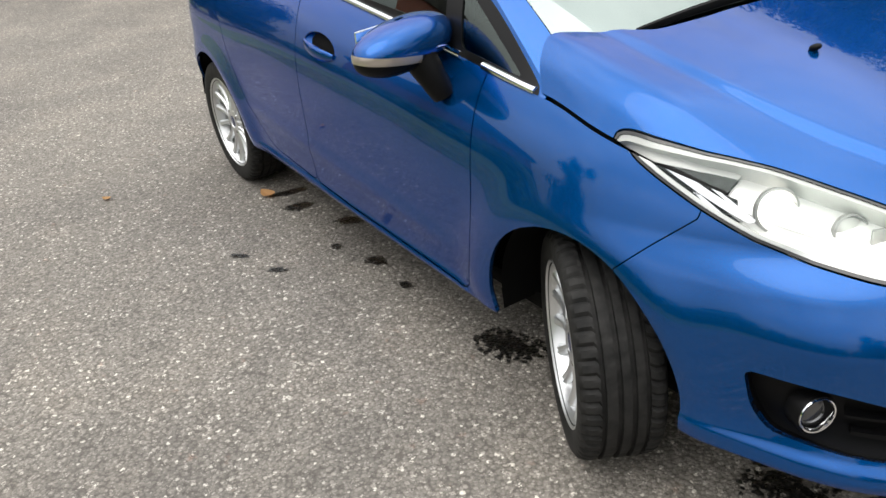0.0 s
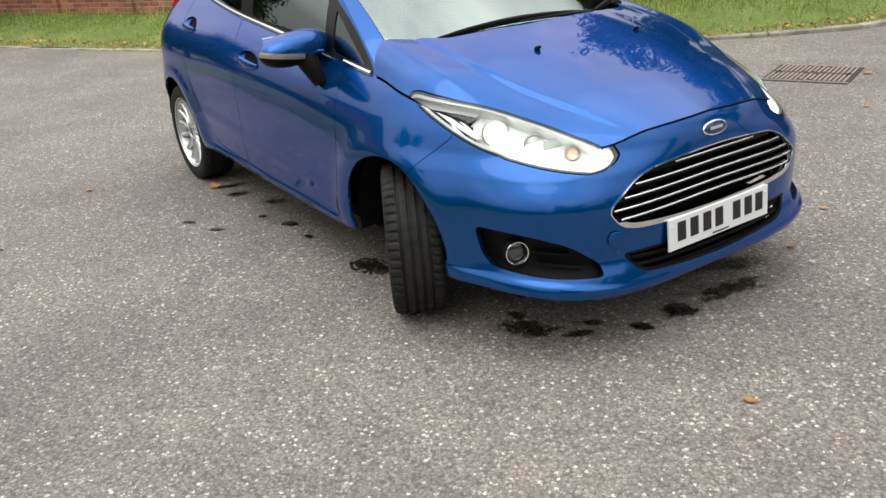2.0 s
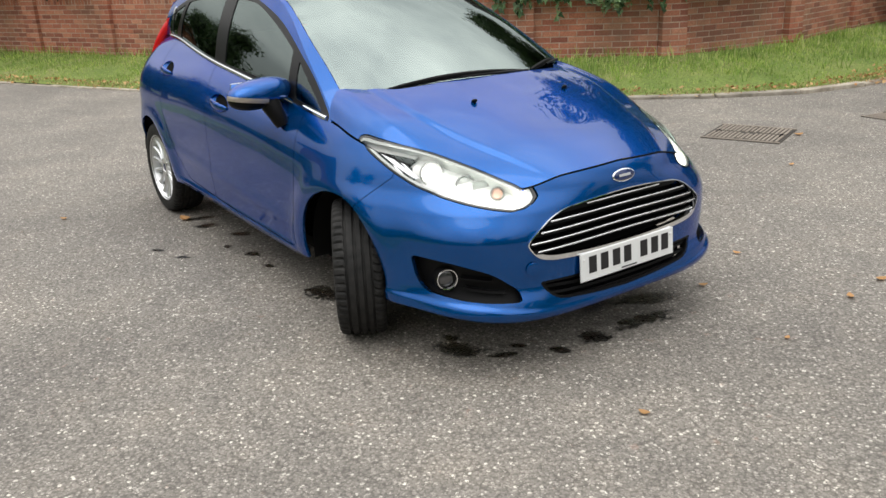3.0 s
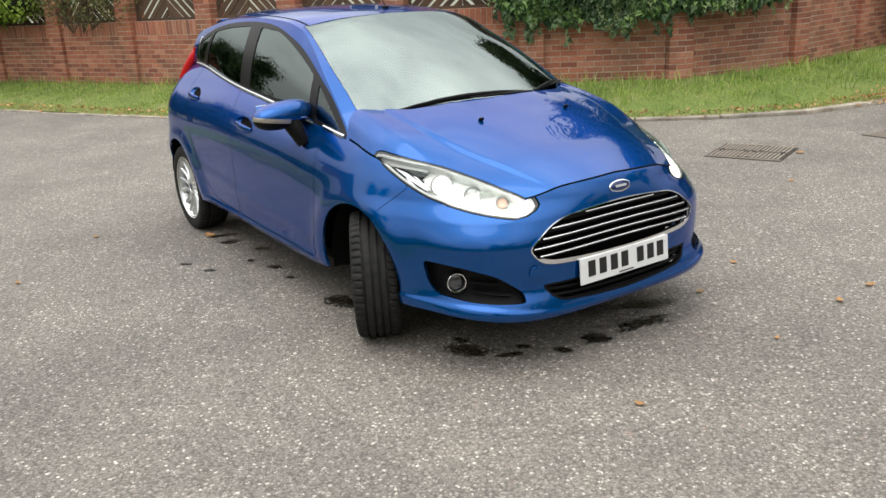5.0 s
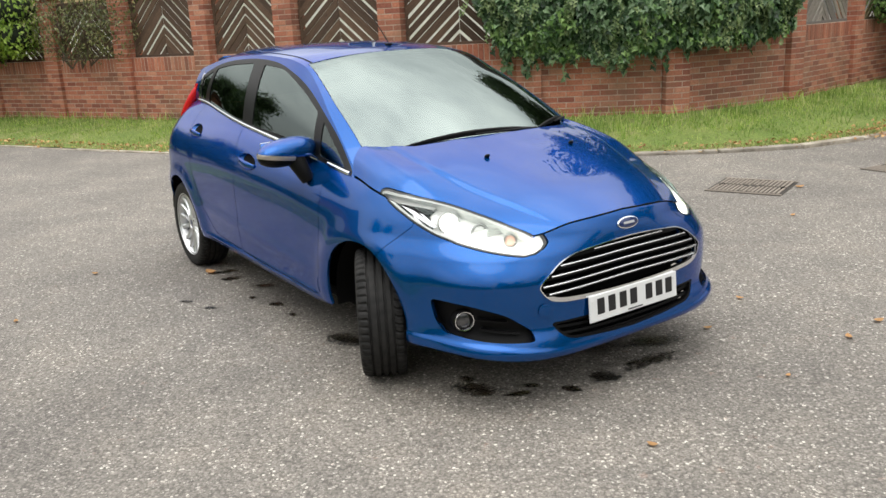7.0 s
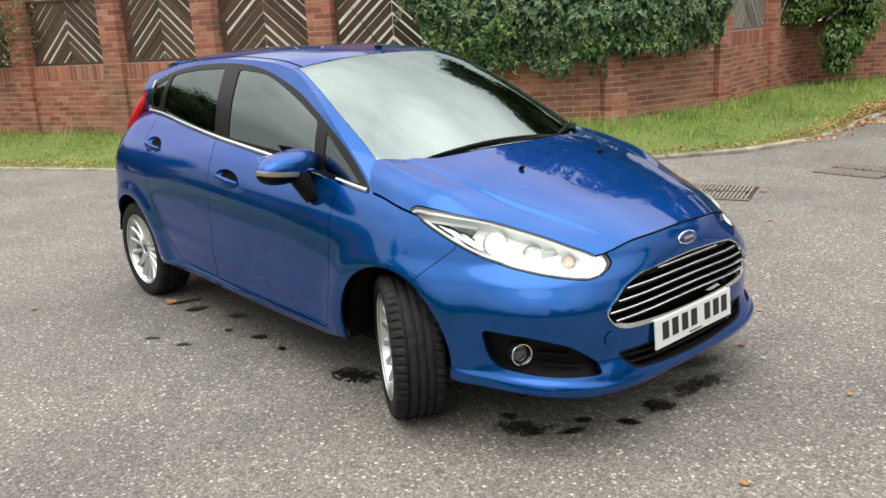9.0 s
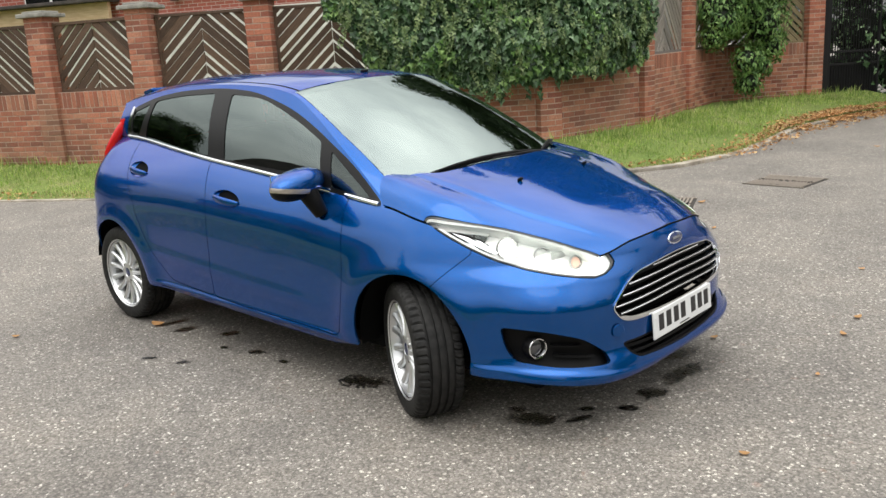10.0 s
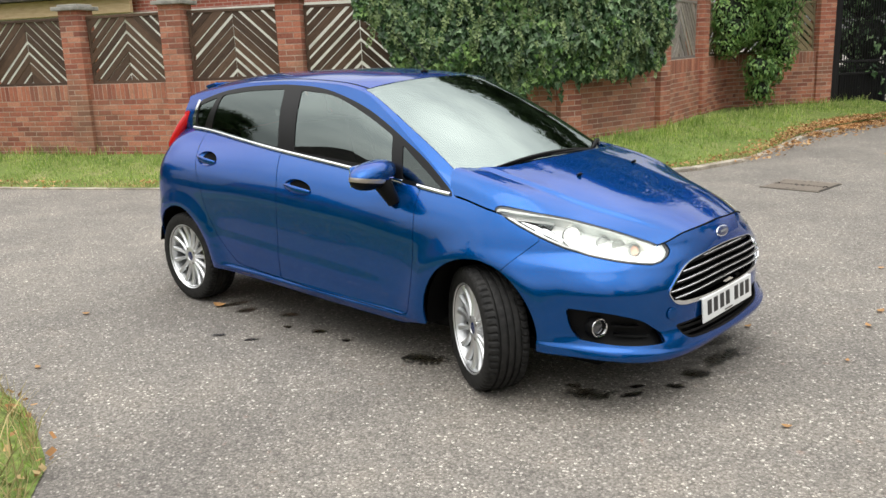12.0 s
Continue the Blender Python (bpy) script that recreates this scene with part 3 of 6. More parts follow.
lamp_up, flank_skin = carve(flank_skin, lambda v: np.maximum(inside_poly(TAIL_LAMP)(v), v[:, 2] - 1.228 + 0.15 * np.maximum(0, -2.60 - v[:, 0])))
holes = {}
for key, poly in (("front", PANE_F), ("rear", PANE_R), ("quarter", PANE_Q), ("sail", PANE_S)):
    holes[key], dlo = carve(dlo, inside_poly(poly))
chrome_low, _ = carve(flank_all, lambda v: np.maximum(np.maximum(v[:, 2] - belt_z(v[:, 0]) - 0.019, v[:, 0] + 0.165), -2.590 - v[:, 0]))
chrome_low, _ = carve(chrome_low, lambda v: -np.minimum(np.abs(v[:, 0] + 0.435) - 0.055, 1.0))
chrome_up, _ = carve(flank_all, lambda v: np.maximum(np.maximum(np.maximum(v[:, 0] + 2.556 - 0.02 * smooth(1.2, 1.29, v[:, 2]), -2.598 + 0.03 * smooth(1.15, 1.29, v[:, 2]) - v[:, 0]), v[:, 2] - 1.288), belt_z(v[:, 0]) + 0.019 - v[:, 2]))
for flip in (False, True):
    way = (lambda s: s.flipped()) if flip else (lambda s: s)
    panel("cab_side", way(flank_skin), PAINT, car, 0.006)
    panel("window_frame", way(dlo), FRAME_BLACK, car, 0.01, "black window frame")
    part("side_window", way(holes["front"].pushed(-0.004)), SIDE_GLASS, car)
    part("side_window", way(holes["rear"].pushed(-0.004)), DARK_GLASS, car, "dark tinted rear side window")
    part("quarter_window", way(holes["quarter"].pushed(-0.004)), DARK_GLASS, car)
    part("sail_window", way(holes["sail"].pushed(-0.004)), SAIL_GLASS, car)
    sy = 1 if flip else -1
    for x0, x1 in ((-0.175, -0.385), (-0.485, -2.584)):
        xs = np.linspace(x0, x1, 40)
        v_ = 0.0075 / (rail_z(xs) - belt_z(xs))
        sx, sy_, sz = flank(xs, v_)
        tube("chrome_strip", [(float(p), -sy * (float(q) - 0.005), float(r)) for p, q, r in zip(sx, sy_, sz)], 0.0105, CHROME, car, "bright chrome window-line strip", 1.0, 14)
    panel("chrome_strip", way(chrome_up.pushed(0.006)), CHROME, car, 0.006)
    panel("tail_lamp_top", way(lamp_up.pushed(0.003)), TAIL_RED, car, 0.01)


# tail: hatch, rear window, spoiler
def hatch(s, v):
    ax, ay, az = roof(s, np.ones_like(s))
    bx, by, bz = rim(3 - np.abs(s) * 0.93)
    by = -by * np.sign(s)
    return ax + (bx - ax) * v - 0.03 * np.sin(math.pi * v), ay + (by - ay) * v, az + (bz - az) * v


tailgate = sheet(hatch, np.linspace(-1, 1, 41), np.linspace(0, 1, 16))
rear_pane, tailgate = carve(tailgate, lambda v: np.maximum(np.maximum(np.abs(v[:, 1]) - 0.44, v[:, 2] - 1.30), 1.10 - v[:, 2]))
panel("tailgate", tailgate, PAINT, car, 0.01)
part("rear_window", rear_pane, DARK_GLASS, car)
part("roof_spoiler", box_bm((0.12, 0.70, 0.024), (-2.695, 0, 1.372), 0.014, Matrix.Rotation(radians(-10), 4, "Y")), PAINT, car)

# floor pan, wheel housings, cabin
part("floor_pan", box_bm((3.5, 1.36, 0.06), (-1.15, 0, 0.235), 0.02), CAVITY, car)
for hx in (0.045, -WHEELBASE):
    for sy in (-1, 1):
        prof = [(0.350, sy * 0.44), (0.350, sy * 0.79)] if sy > 0 else [(0.350, sy * 0.79), (0.350, sy * 0.44)]
        v, f = lathe(prof, 40)
        v = [(p[0] + hx, p[1], p[2] + HUB_Z + 0.012) for p in v]
        keep = [p for p in f if min(v[i][2] for i in p) > (0.35 if v[p[0]][0] < -2.6 else 0.225)]
        part("wheel_housing", plain_mesh("wheel_housing", v, keep, 60), CAVITY, car)
        part("housing_wall", box_bm((0.70, 0.02, 0.42), (hx, sy * 0.44, 0.43)), CAVITY, car)
part("dashboard", box_bm((0.42, 1.30, 0.22), (-0.42, 0, 0.86), 0.06), CABIN, car)
part("bulkhead", box_bm((0.05, 1.36, 0.55), (-0.20, 0, 0.55)), CAVITY, car)
for sy in (-0.36, 0.36):
    part("front_seat", box_bm((0.50, 0.50, 0.16), (-1.25, sy, 0.52), 0.05), SEAT, car)
    part("seat_back", box_bm((0.16, 0.48, 0.62), (-1.55, sy, 0.86), 0.06, Matrix.Rotation(radians(-14), 4, "Y")), SEAT, car)
    part("headrest", box_bm((0.10, 0.26, 0.17), (-1.66, sy, 1.23), 0.04, Matrix.Rotation(radians(-10), 4, "Y")), SEAT, car)
part("rear_seat", box_bm((0.18, 1.00, 0.56), (-2.30, 0, 0.78), 0.06, Matrix.Rotation(radians(-16), 4, "Y")), SEAT, car)
v, f = lathe([(0.165, -0.014), (0.182, -0.016), (0.19, 0.0), (0.182, 0.016), (0.165, 0.014), (0.165, -0.014)], 32)
m = pose(-0.72, -0.36, 0.90, 0, 0, 90) @ pose(0, 0, 0, -24, 0, 0)
part("steering_wheel", plain_mesh("steering_wheel", [m @ Vector(p) for p in v], f, 60), CABIN, car)
part("wheel_spoke", box_bm((0.34, 0.02, 0.09), (0, 0, 0), 0.01, None), CABIN, car).matrix_local = m
part("interior_mirror", box_bm((0.03, 0.22, 0.06), (-0.78, 0.0, 1.30), 0.015), CABIN, car)
part("headliner", sheet(roof, np.linspace(-0.98, 0.98, 21), np.linspace(0.01, 0.98, 20)).pushed(-0.03), CABIN, car)

# nose: grille, intake, plate, badge, lamps
def both(s):
    """A sheet and its mirror image, welded along the centre line."""
    t = joined(s, s.flipped())
    keys, at, v, n = {}, [], [], []
    for p, q in zip(t.v, t.n):
        k = tuple(np.round(p, 5)) if abs(p[1]) < 2e-4 else None
        if k is None or k not in keys:
            keys[k] = len(v)
            v.append(p)
            n.append(q * (1, 0 if k else 1, 1))
            at.append(len(v) - 1)
        else:
            at.append(keys[k])
    return Sheet(v, n, [[at[i] for i in p] for p in t.f])


grille_d, intake_d = inside_poly(GRILLE, 1, 2), inside_poly(INTAKE, 1, 2)
chrome_w = lambda v: np.where(v[:, 2] < 0.48, 0.018, 0.004)
edge, _ = split(grille_hole, lambda v: -np.minimum(grille_d(np.stack([v[:, 0], np.minimum(v[:, 1], -0.02), v[:, 2]], 1)) + chrome_w(v), 1.0))
grille = panel("grille_surround", both(edge.pushed(0.006)), CHROME, car, 0.02, "chrome grille surround")
part("grille_backing", both(grille_hole.pushed(-0.055)), CAVITY, car)
for k in range(5):
    level = lambda v: 0.483 + 0.0335 * k + 0.016 * (1 - (np.abs(v[:, 1]) / 0.48) ** 2)
    blade, _ = split(grille_hole, lambda v: np.maximum(np.abs(v[:, 2] - level(v) + 0.005) - 0.008, grille_d(v) + 0.004))
    slat = panel("grille_slat", both(blade.pushed(-0.012)), BLACK, car, 0.03, "black grille slat with a chrome line")
    inside = [y for y in np.linspace(-0.47, 0, 60) if float(grille_d(np.array([[0.8, y, 0.483 + 0.0335 * k + 0.016 * (1 - (y / 0.48) ** 2)]]))[0]) < -0.012]
    line = []
    for y in inside + [-q for q in inside[-2::-1]]:
        z = 0.483 + 0.0335 * k + 0.016 * (1 - (y / 0.48) ** 2)
        q = (abs(y) / float(half_width(np.float64(0.8), np.float64(z)))) ** float(square(np.float64(z)))
        line.append((X_FRONT + (float(nose(z)) - X_FRONT) * (1 - q) ** (1 / float(square(np.float64(z)))) - 0.002, y, z))
    tube("chrome_line", line, 0.0034, CHROME, slat, "", 1.0, 12)
part("intake_backing", both(intake_hole.pushed(-0.05)), CAVITY, car)
for k in range(3):
    level = lambda v: 0.300 + 0.024 * k - 0.016 * (1 - (np.abs(v[:, 1]) / 0.42) ** 2)
    blade, _ = split(intake_hole, lambda v: np.maximum(np.abs(v[:, 2] - level(v)) - 0.005, intake_d(v) + 0.003))
    panel("intake_slat", both(blade.pushed(-0.014)), BLACK, car, 0.03)
lip, _ = split(intake_hole, lambda v: -np.minimum(intake_d(np.stack([v[:, 0], np.minimum(v[:, 1], -0.02), v[:, 2]], 1)) + 0.010, 1.0))
panel("intake_frame", both(lip.pushed(-0.002)), BLACK, car, 0.03)

plate_pose = pose(0.862, 0.0, 0.391, 0, -4, 0)
plate = part("number_plate", box_bm((0.008, 0.520, 0.111), (0, 0, 0), 0.003), PLATE_WHITE, car, "white number plate")
plate.matrix_local = plate_pose
for y in (-0.198, -0.135, -0.070, -0.008, 0.085, 0.148, 0.208):
    part("plate_mark", box_bm((0.002, 0.040, 0.066), (0.0045, y, 0.006)), PLATE_BLACK, plate)
part("plate_mark", box_bm((0.002, 0.085, 0.005), (0.0045, 0.0, -0.045)), PLATE_BLACK, plate)
for y in (-0.243, 0.243):
    bm = bmesh.new()
    bmesh.ops.create_cone(bm, cap_ends=True, segments=12, radius1=0.006, radius2=0.005, depth=0.003, matrix=pose(0.005, y, 0.030, 0, 90, 0))
    part("plate_screw", bm, PLATE_WHITE, plate)


def oval(r1, r2, depth, steps=40, dome=0.0):
    bm = bmesh.new()
    rings = [(1.0, 0.0), (1.0, depth * 0.7), (0.96, depth), (0.5, depth + dome * 0.8), (0.02, depth + dome)]
    rows = [[bm.verts.new((h, r1 * q * math.cos(2 * math.pi * i / steps), r2 * q * math.sin(2 * math.pi * i / steps))) for i in range(steps)] for q, h in rings]
    for a, b in zip(rows, rows[1:]):
        for i in range(steps):
            bm.faces.new((a[i], a[(i + 1) % steps], b[(i + 1) % steps], b[i]))
    bm.faces.new(rows[-1])
    for f in bm.faces:
        f.smooth = True
    return bm


badge = part("badge", oval(0.060, 0.025, 0.004), CHROME, car, "oval chrome-rimmed blue badge")
badge.matrix_local = pose(0.822, 0.0, 0.703, 0, -16, 0)
face = part("badge_face", oval(0.055, 0.0205, 0.002, dome=0.002), BADGE_BLUE, badge)
face.location.x = 0.0036
part("badge_mark", box_bm((0.001, 0.062, 0.010), (0.0082, 0, 0), 0.0), CHROME, badge)
hook = part("tow_eye_cover", oval(0.027, 0.027, 0.002), PAINT, car)
hook.matrix_local = pose(0.8185, -0.455, 0.425, 0, 0, -24)

lamp_d = inside_poly(LAMP)
for flip in (False, True):
    way = (lambda s: s.flipped()) if flip else (lambda s: s)
    sgn = 1 if flip else -1
    top_half = split(lamp_top, lambda v: v[:, 1])[0]
    edge_lamp, lens = split(lamp_hole, lambda v: -np.minimum(lamp_d(v) + 0.006, 1.0))
    edge_top, lens_top = split(top_half, lambda v: -np.minimum(over_lamp(v) + 0.007, 1.0))
    lamp = part("headlamp", way(joined(lens, lens_top).pushed(-0.001)), LENS, car, "clear headlamp, lit white")
    panel("lamp_border", way(joined(edge_lamp, edge_top)), GLOSS_BLACK, lamp, 0.02)
    back = lambda v: 0.385 - 0.45 * (v[:, 2] - 0.75) - v[:, 0]
    dish, shade = split(lamp_hole, back)
    part("reflector", way(dish.pushed(-0.050)), REFLECTOR, lamp)
    part("bezel", way(shade.pushed(-0.026)), BLACK, lamp, "black headlamp bezel")
    dish_top, shade_top = split(top_half, lambda v: 0.345 - v[:, 0])
    part("reflector", way(dish_top.pushed(-0.046)), REFLECTOR, lamp)
    dark_top, light_top = split(shade_top, lambda v: lamp_line(v[:, 0]) + 0.030 - np.abs(v[:, 1]))
    part("bezel", way(dark_top.pushed(-0.030)), BLACK, lamp, "black headlamp bezel")
    part("bezel", way(light_top.pushed(-0.030)), LAMP_GREY, lamp)
    rim_low, _ = split(split(lamp_hole, lambda v: -np.minimum(lamp_d(v) + 0.013, 1.0))[0], lambda v: lamp_d(v) + 0.0065)
    rim_top, _ = split(split(top_half, lambda v: -np.minimum(over_lamp(v) + 0.016, 1.0))[0], lambda v: over_lamp(v) + 0.0075)
    part("lamp_side", sheet_mesh("lamp_side", way(rim_low.pushed(-0.004)), 0.05), REFLECTOR, lamp)
    part("lamp_side", sheet_mesh("lamp_side", way(rim_top.pushed(-0.003)), 0.055), LAMP_GREY, lamp)
    for k in range(4):
        fin, _ = split(lamp_hole, lambda v: np.maximum(np.abs(v[:, 2] - (0.835 - 0.013 * k) + 0.50 * (v[:, 0] - 0.26)) - 0.0030, np.abs(v[:, 0] - 0.315 - 0.01 * k) - 0.065))
        panel("bezel_fin", way(fin.pushed(-0.016)), CHROME if k % 2 else LAMP_RING, lamp, 0.01)
    trim, _ = split(lamp_hole, lambda v: np.maximum(np.abs(lamp_d(v) + 0.026) - 0.006, np.maximum(np.abs(v[:, 0] - 0.28) - 0.14, v[:, 2] - 0.892 + 0.43 * (v[:, 0] - 0.096))))
    panel("bezel_trim", way(trim.pushed(-0.012)), CHROME, lamp, 0.01)
    for cx, cy, cz, r, mat, name in ((0.410, 0.612, 0.738, 0.038, LAMP_GLOW, "main_lamp"), (0.525, 0.540, 0.705, 0.030, LAMP_GREY, "dipped_lamp"), (0.640, 0.478, 0.682, 0.022, AMBER, "indicator")):
        turn = pose(cx, sgn * cy, cz, 0, -14, sgn * 24)
        v, f = lathe([(r * 1.22, 0.0), (r * 1.25, 0.012), (r * 1.12, 0.014), (r, -0.004), (r * 0.8, -0.012)], 28)
        ring = part(name, plain_mesh(name, [turn @ Vector((p[1], p[0], p[2])) for p in v], f, 40), LAMP_RING, lamp)
        bm = oval(r * 0.98, r * 0.98, 0.004, 24, r * 0.12)
        bm.transform(turn @ pose(0.003, 0, 0))
        part("bulb", bm, mat, ring)
    part("lamp_divider", box_bm((0.006, 0.075, 0.070), (0.588, sgn * 0.505, 0.690), 0.002, Matrix.Rotation(radians(sgn * 24), 4, "Z")), LAMP_RING, lamp)
    strip, _ = split(lamp_hole, lambda v: np.maximum(np.abs(lamp_d(v) + 0.020) - 0.007, np.maximum(np.abs(v[:, 0] - 0.58) - 0.155, v[:, 2] - 0.70)))
    panel("daytime_lamp", way(strip.pushed(-0.020)), LAMP_GLOW, lamp, 0.01, "lit daytime running lamp strip")
    # fog lamp recess
    recess = part("fog_recess", sheet_mesh("fog_recess", way(fog_hole.pushed(-0.040)), -0.040), BLACK, car, "black fog lamp recess")
    v, f = lathe([(0.036, 0.010), (0.043, 0.012), (0.046, 0.006), (0.046, -0.030), (0.036, -0.030), (0.036, 0.010)], 32)
    fog = part("fog_lamp", plain_mesh("fog_lamp", [(p[1], p[0], p[2]) for p in v], f, 40), BLACK, recess, "round fog lamp with a thin bright rim")
    fog.matrix_local = pose(0.596, sgn * 0.690, 0.384, 0, -3, sgn * 20)
    v, f = lathe([(0.0335, 0.004), (0.0365, 0.0135), (0.0395, 0.0140), (0.0415, 0.010), (0.0335, 0.004)], 32)
    part("fog_ring", plain_mesh("fog_ring", [(p[1], p[0], p[2]) for p in v], f, 40), CHROME, fog)
    lens2 = part("fog_lens", oval(0.035, 0.035, 0.004, dome=0.006), LAMP_DARK, fog)
    lens2.location.x = -0.006
    for k in range(2):
        rib, _ = split(fog_hole, lambda v: np.maximum(np.abs(v[:, 2] - (0.352 + 0.036 * k) + 0.12 * (v[:, 0] - 0.7)) - 0.0035, np.abs(v[:, 0] - 0.72 + 0.02 * k) - 0.055 + 0.010 * k))
        panel("fog_rib", way(rib.pushed(-0.016)), BLACK, recess, 0.03)

# cowl, wipers, washers, aerial
cowl, _ = split(sheet(screen, np.linspace(-0.98, 0.98, 41), np.linspace(0.0, 0.12, 8)), lambda v: -0.062 - 0.24 * np.abs(v[:, 1]) ** 2.2 - v[:, 0])
panel("cowl", cowl.pushed(-0.006), BLACK, car, 0.03)


def on_screen(s, v, off):
    e = 1e-3
    p = np.array([float(q) for q in screen(np.float64(s), np.float64(v))])
    a = np.array([float(q) for q in screen(np.float64(s + e), np.float64(v))]) - p
    b = np.array([float(q) for q in screen(np.float64(s), np.float64(v + e))]) - p
    n = np.cross(a, b)
    return Vector(p + n / np.linalg.norm(n) * off)


for (s0, v0), (s1, v1) in (((0.36, 0.030), (-0.66, 0.058)), ((0.86, 0.150), (0.42, 0.036))):
    pts = [on_screen(s0 + (s1 - s0) * t, v0 + (v1 - v0) * t - 0.012, 0.020 - 0.006 * t) for t in np.linspace(0, 0.52, 7)]
    wiper = tube("wiper", pts, lambda t: 0.0105 - 0.0035 * t, BLACK, car, "black wiper arm", 0.7)
    tube("wiper_blade", [on_screen(s0 + (s1 - s0) * t, v0 + (v1 - v0) * t, 0.008 + 0.010 * math.sin(math.pi * t)) for t in np.linspace(0.0, 1.0, 11)], lambda t: 0.0065 + 0.0035 * math.sin(math.pi * t), BLACK, wiper, "", 1.4)
for sy in (-0.254, 0.254):
    x, y, z = (float(q) for q in hood(np.float64(sy / 0.62), np.float64(0.742)))
    bm = bmesh.new()
    bmesh.ops.create_uvsphere(bm, u_segments=14, v_segments=8, radius=1.0)
    bm.transform(pose(0.222, sy, z + 0.004, 0, -22, 0) @ Matrix.Diagonal((0.015, 0.013, 0.008, 1)))
    for f in bm.faces:
        f.smooth = True
    part("washer_nozzle", bm, BLACK, car)
aerial = part("aerial_base", box_bm((0.046, 0.020, 0.014), (-1.03, 0.03, 1.434), 0.006), BLACK, car)
tube("aerial_rod", [(-1.03, 0.03, 1.445), (-1.12, 0.03, 1.53), (-1.24, 0.03, 1.635)], lambda t: 0.0036 - 0.0016 * t, BLACK, aerial)


# mirrors and handles
def blob(centre, radii, power, turn, us=32, vs=20, cut=None):
    def fn(a, b):
        ca, sa, cb, sb = np.cos(a), np.sin(a), np.cos(b), np.sin(b)
        g = lambda q, p: np.sign(q) * np.abs(q) ** p
        p = np.stack([radii[0] * g(cb, power) * g(ca, power), radii[1] * g(cb, power) * g(sa, power), radii[2] * g(sb, power)], -1)
        r = np.array(turn.to_3x3())
        q = p @ r.T + np.array(centre)
        return q[..., 0], q[..., 1], q[..., 2]

    return sheet(fn, np.linspace(-math.pi, math.pi, us * 2 + 1), np.linspace(-1.5, 1.5, vs * 2 + 1))


for flip in (False, True):
    way = (lambda s: s.flipped()) if flip else (lambda s: s)
    sgn = 1 if flip else -1
    cap = blob((-0.560, -0.862, 0.976), (0.082, 0.168, 0.067), 0.88, Matrix.Rotation(radians(16), 4, "Z") @ Matrix.Rotation(radians(4), 4, "X"))
    cap, _ = split(cap, lambda v: -0.612 - v[:, 0] - 0.2 * (v[:, 1] + 0.87))
    upper, base = split(cap, lambda v: 0.962 - 0.16 * (v[:, 1] + 0.87) - v[:, 2])
    mirror = panel("door_mirror", way(upper), PAINT, car, 0.004, "blue door mirror on a black stalk")
    light, base = split(base, lambda v: np.maximum(0.941 - 0.16 * (v[:, 1] + 0.87) - v[:, 2], v[:, 1] + 0.855))
    panel("mirror_underside", way(base.pushed(-0.002)), BLACK, mirror, 0.004)
    panel("side_repeater", way(light), REPEATER, mirror, 0.004, "clear indicator strip in the mirror")
    part("mirror_glass", box_bm((0.006, 0.245, 0.100), (-0.614, sgn * 0.862, 0.978), 0.003, Matrix.Rotation(radians(-sgn * 11), 4, "Z")), CHROME, mirror)
    tube("mirror_stalk", [(-0.530, sgn * 0.835, 0.940), (-0.512, sgn * 0.824, 0.905), (-0.495, sgn * 0.810, 0.865), (-0.488, sgn * 0.798, 0.835)], lambda t: 0.047 - 0.016 * t, BLACK, mirror, "", 1.0, 14)
    if flip:  # the far mirror is folded against the window
        mirror.matrix_local = pose(-0.50, 0.805, 0) @ pose(0, 0, 0, 0, 0, 74) @ pose(0.50, -0.805, 0)
    axis = Vector((-0.13, -0.13, -0.27)).to_track_quat("Z", "X").to_matrix().to_4x4()
    part("tail_lamp_lens", way(blob((-2.748, -0.588, 1.088), (0.030, 0.029, 0.140), 0.9, axis, 20, 14)), TAIL_RED, car, "red tail lamp")
    for hx, hz in HANDLES:
        part("handle_recess", way(bowl(hx, hz)), PAINT, car, "smooth hollow behind the door handle")
        pts = []
        for q in np.linspace(-0.110, 0.110, 15):
            z = hz - 0.006 - 0.10 * q
            pts.append((hx + q, sgn * (float(half_width(np.float64(hx + q), np.float64(z))) + 0.002 + 0.020 * (1 - (q / 0.110) ** 2)), z))
        tube("door_handle", pts, lambda t: 0.0115 * (0.5 + 0.5 * math.sin(math.pi * t) ** 0.7), PAINT, car, "body-coloured door handle", 1.75, 14)


# wheels
SPOKES = 15


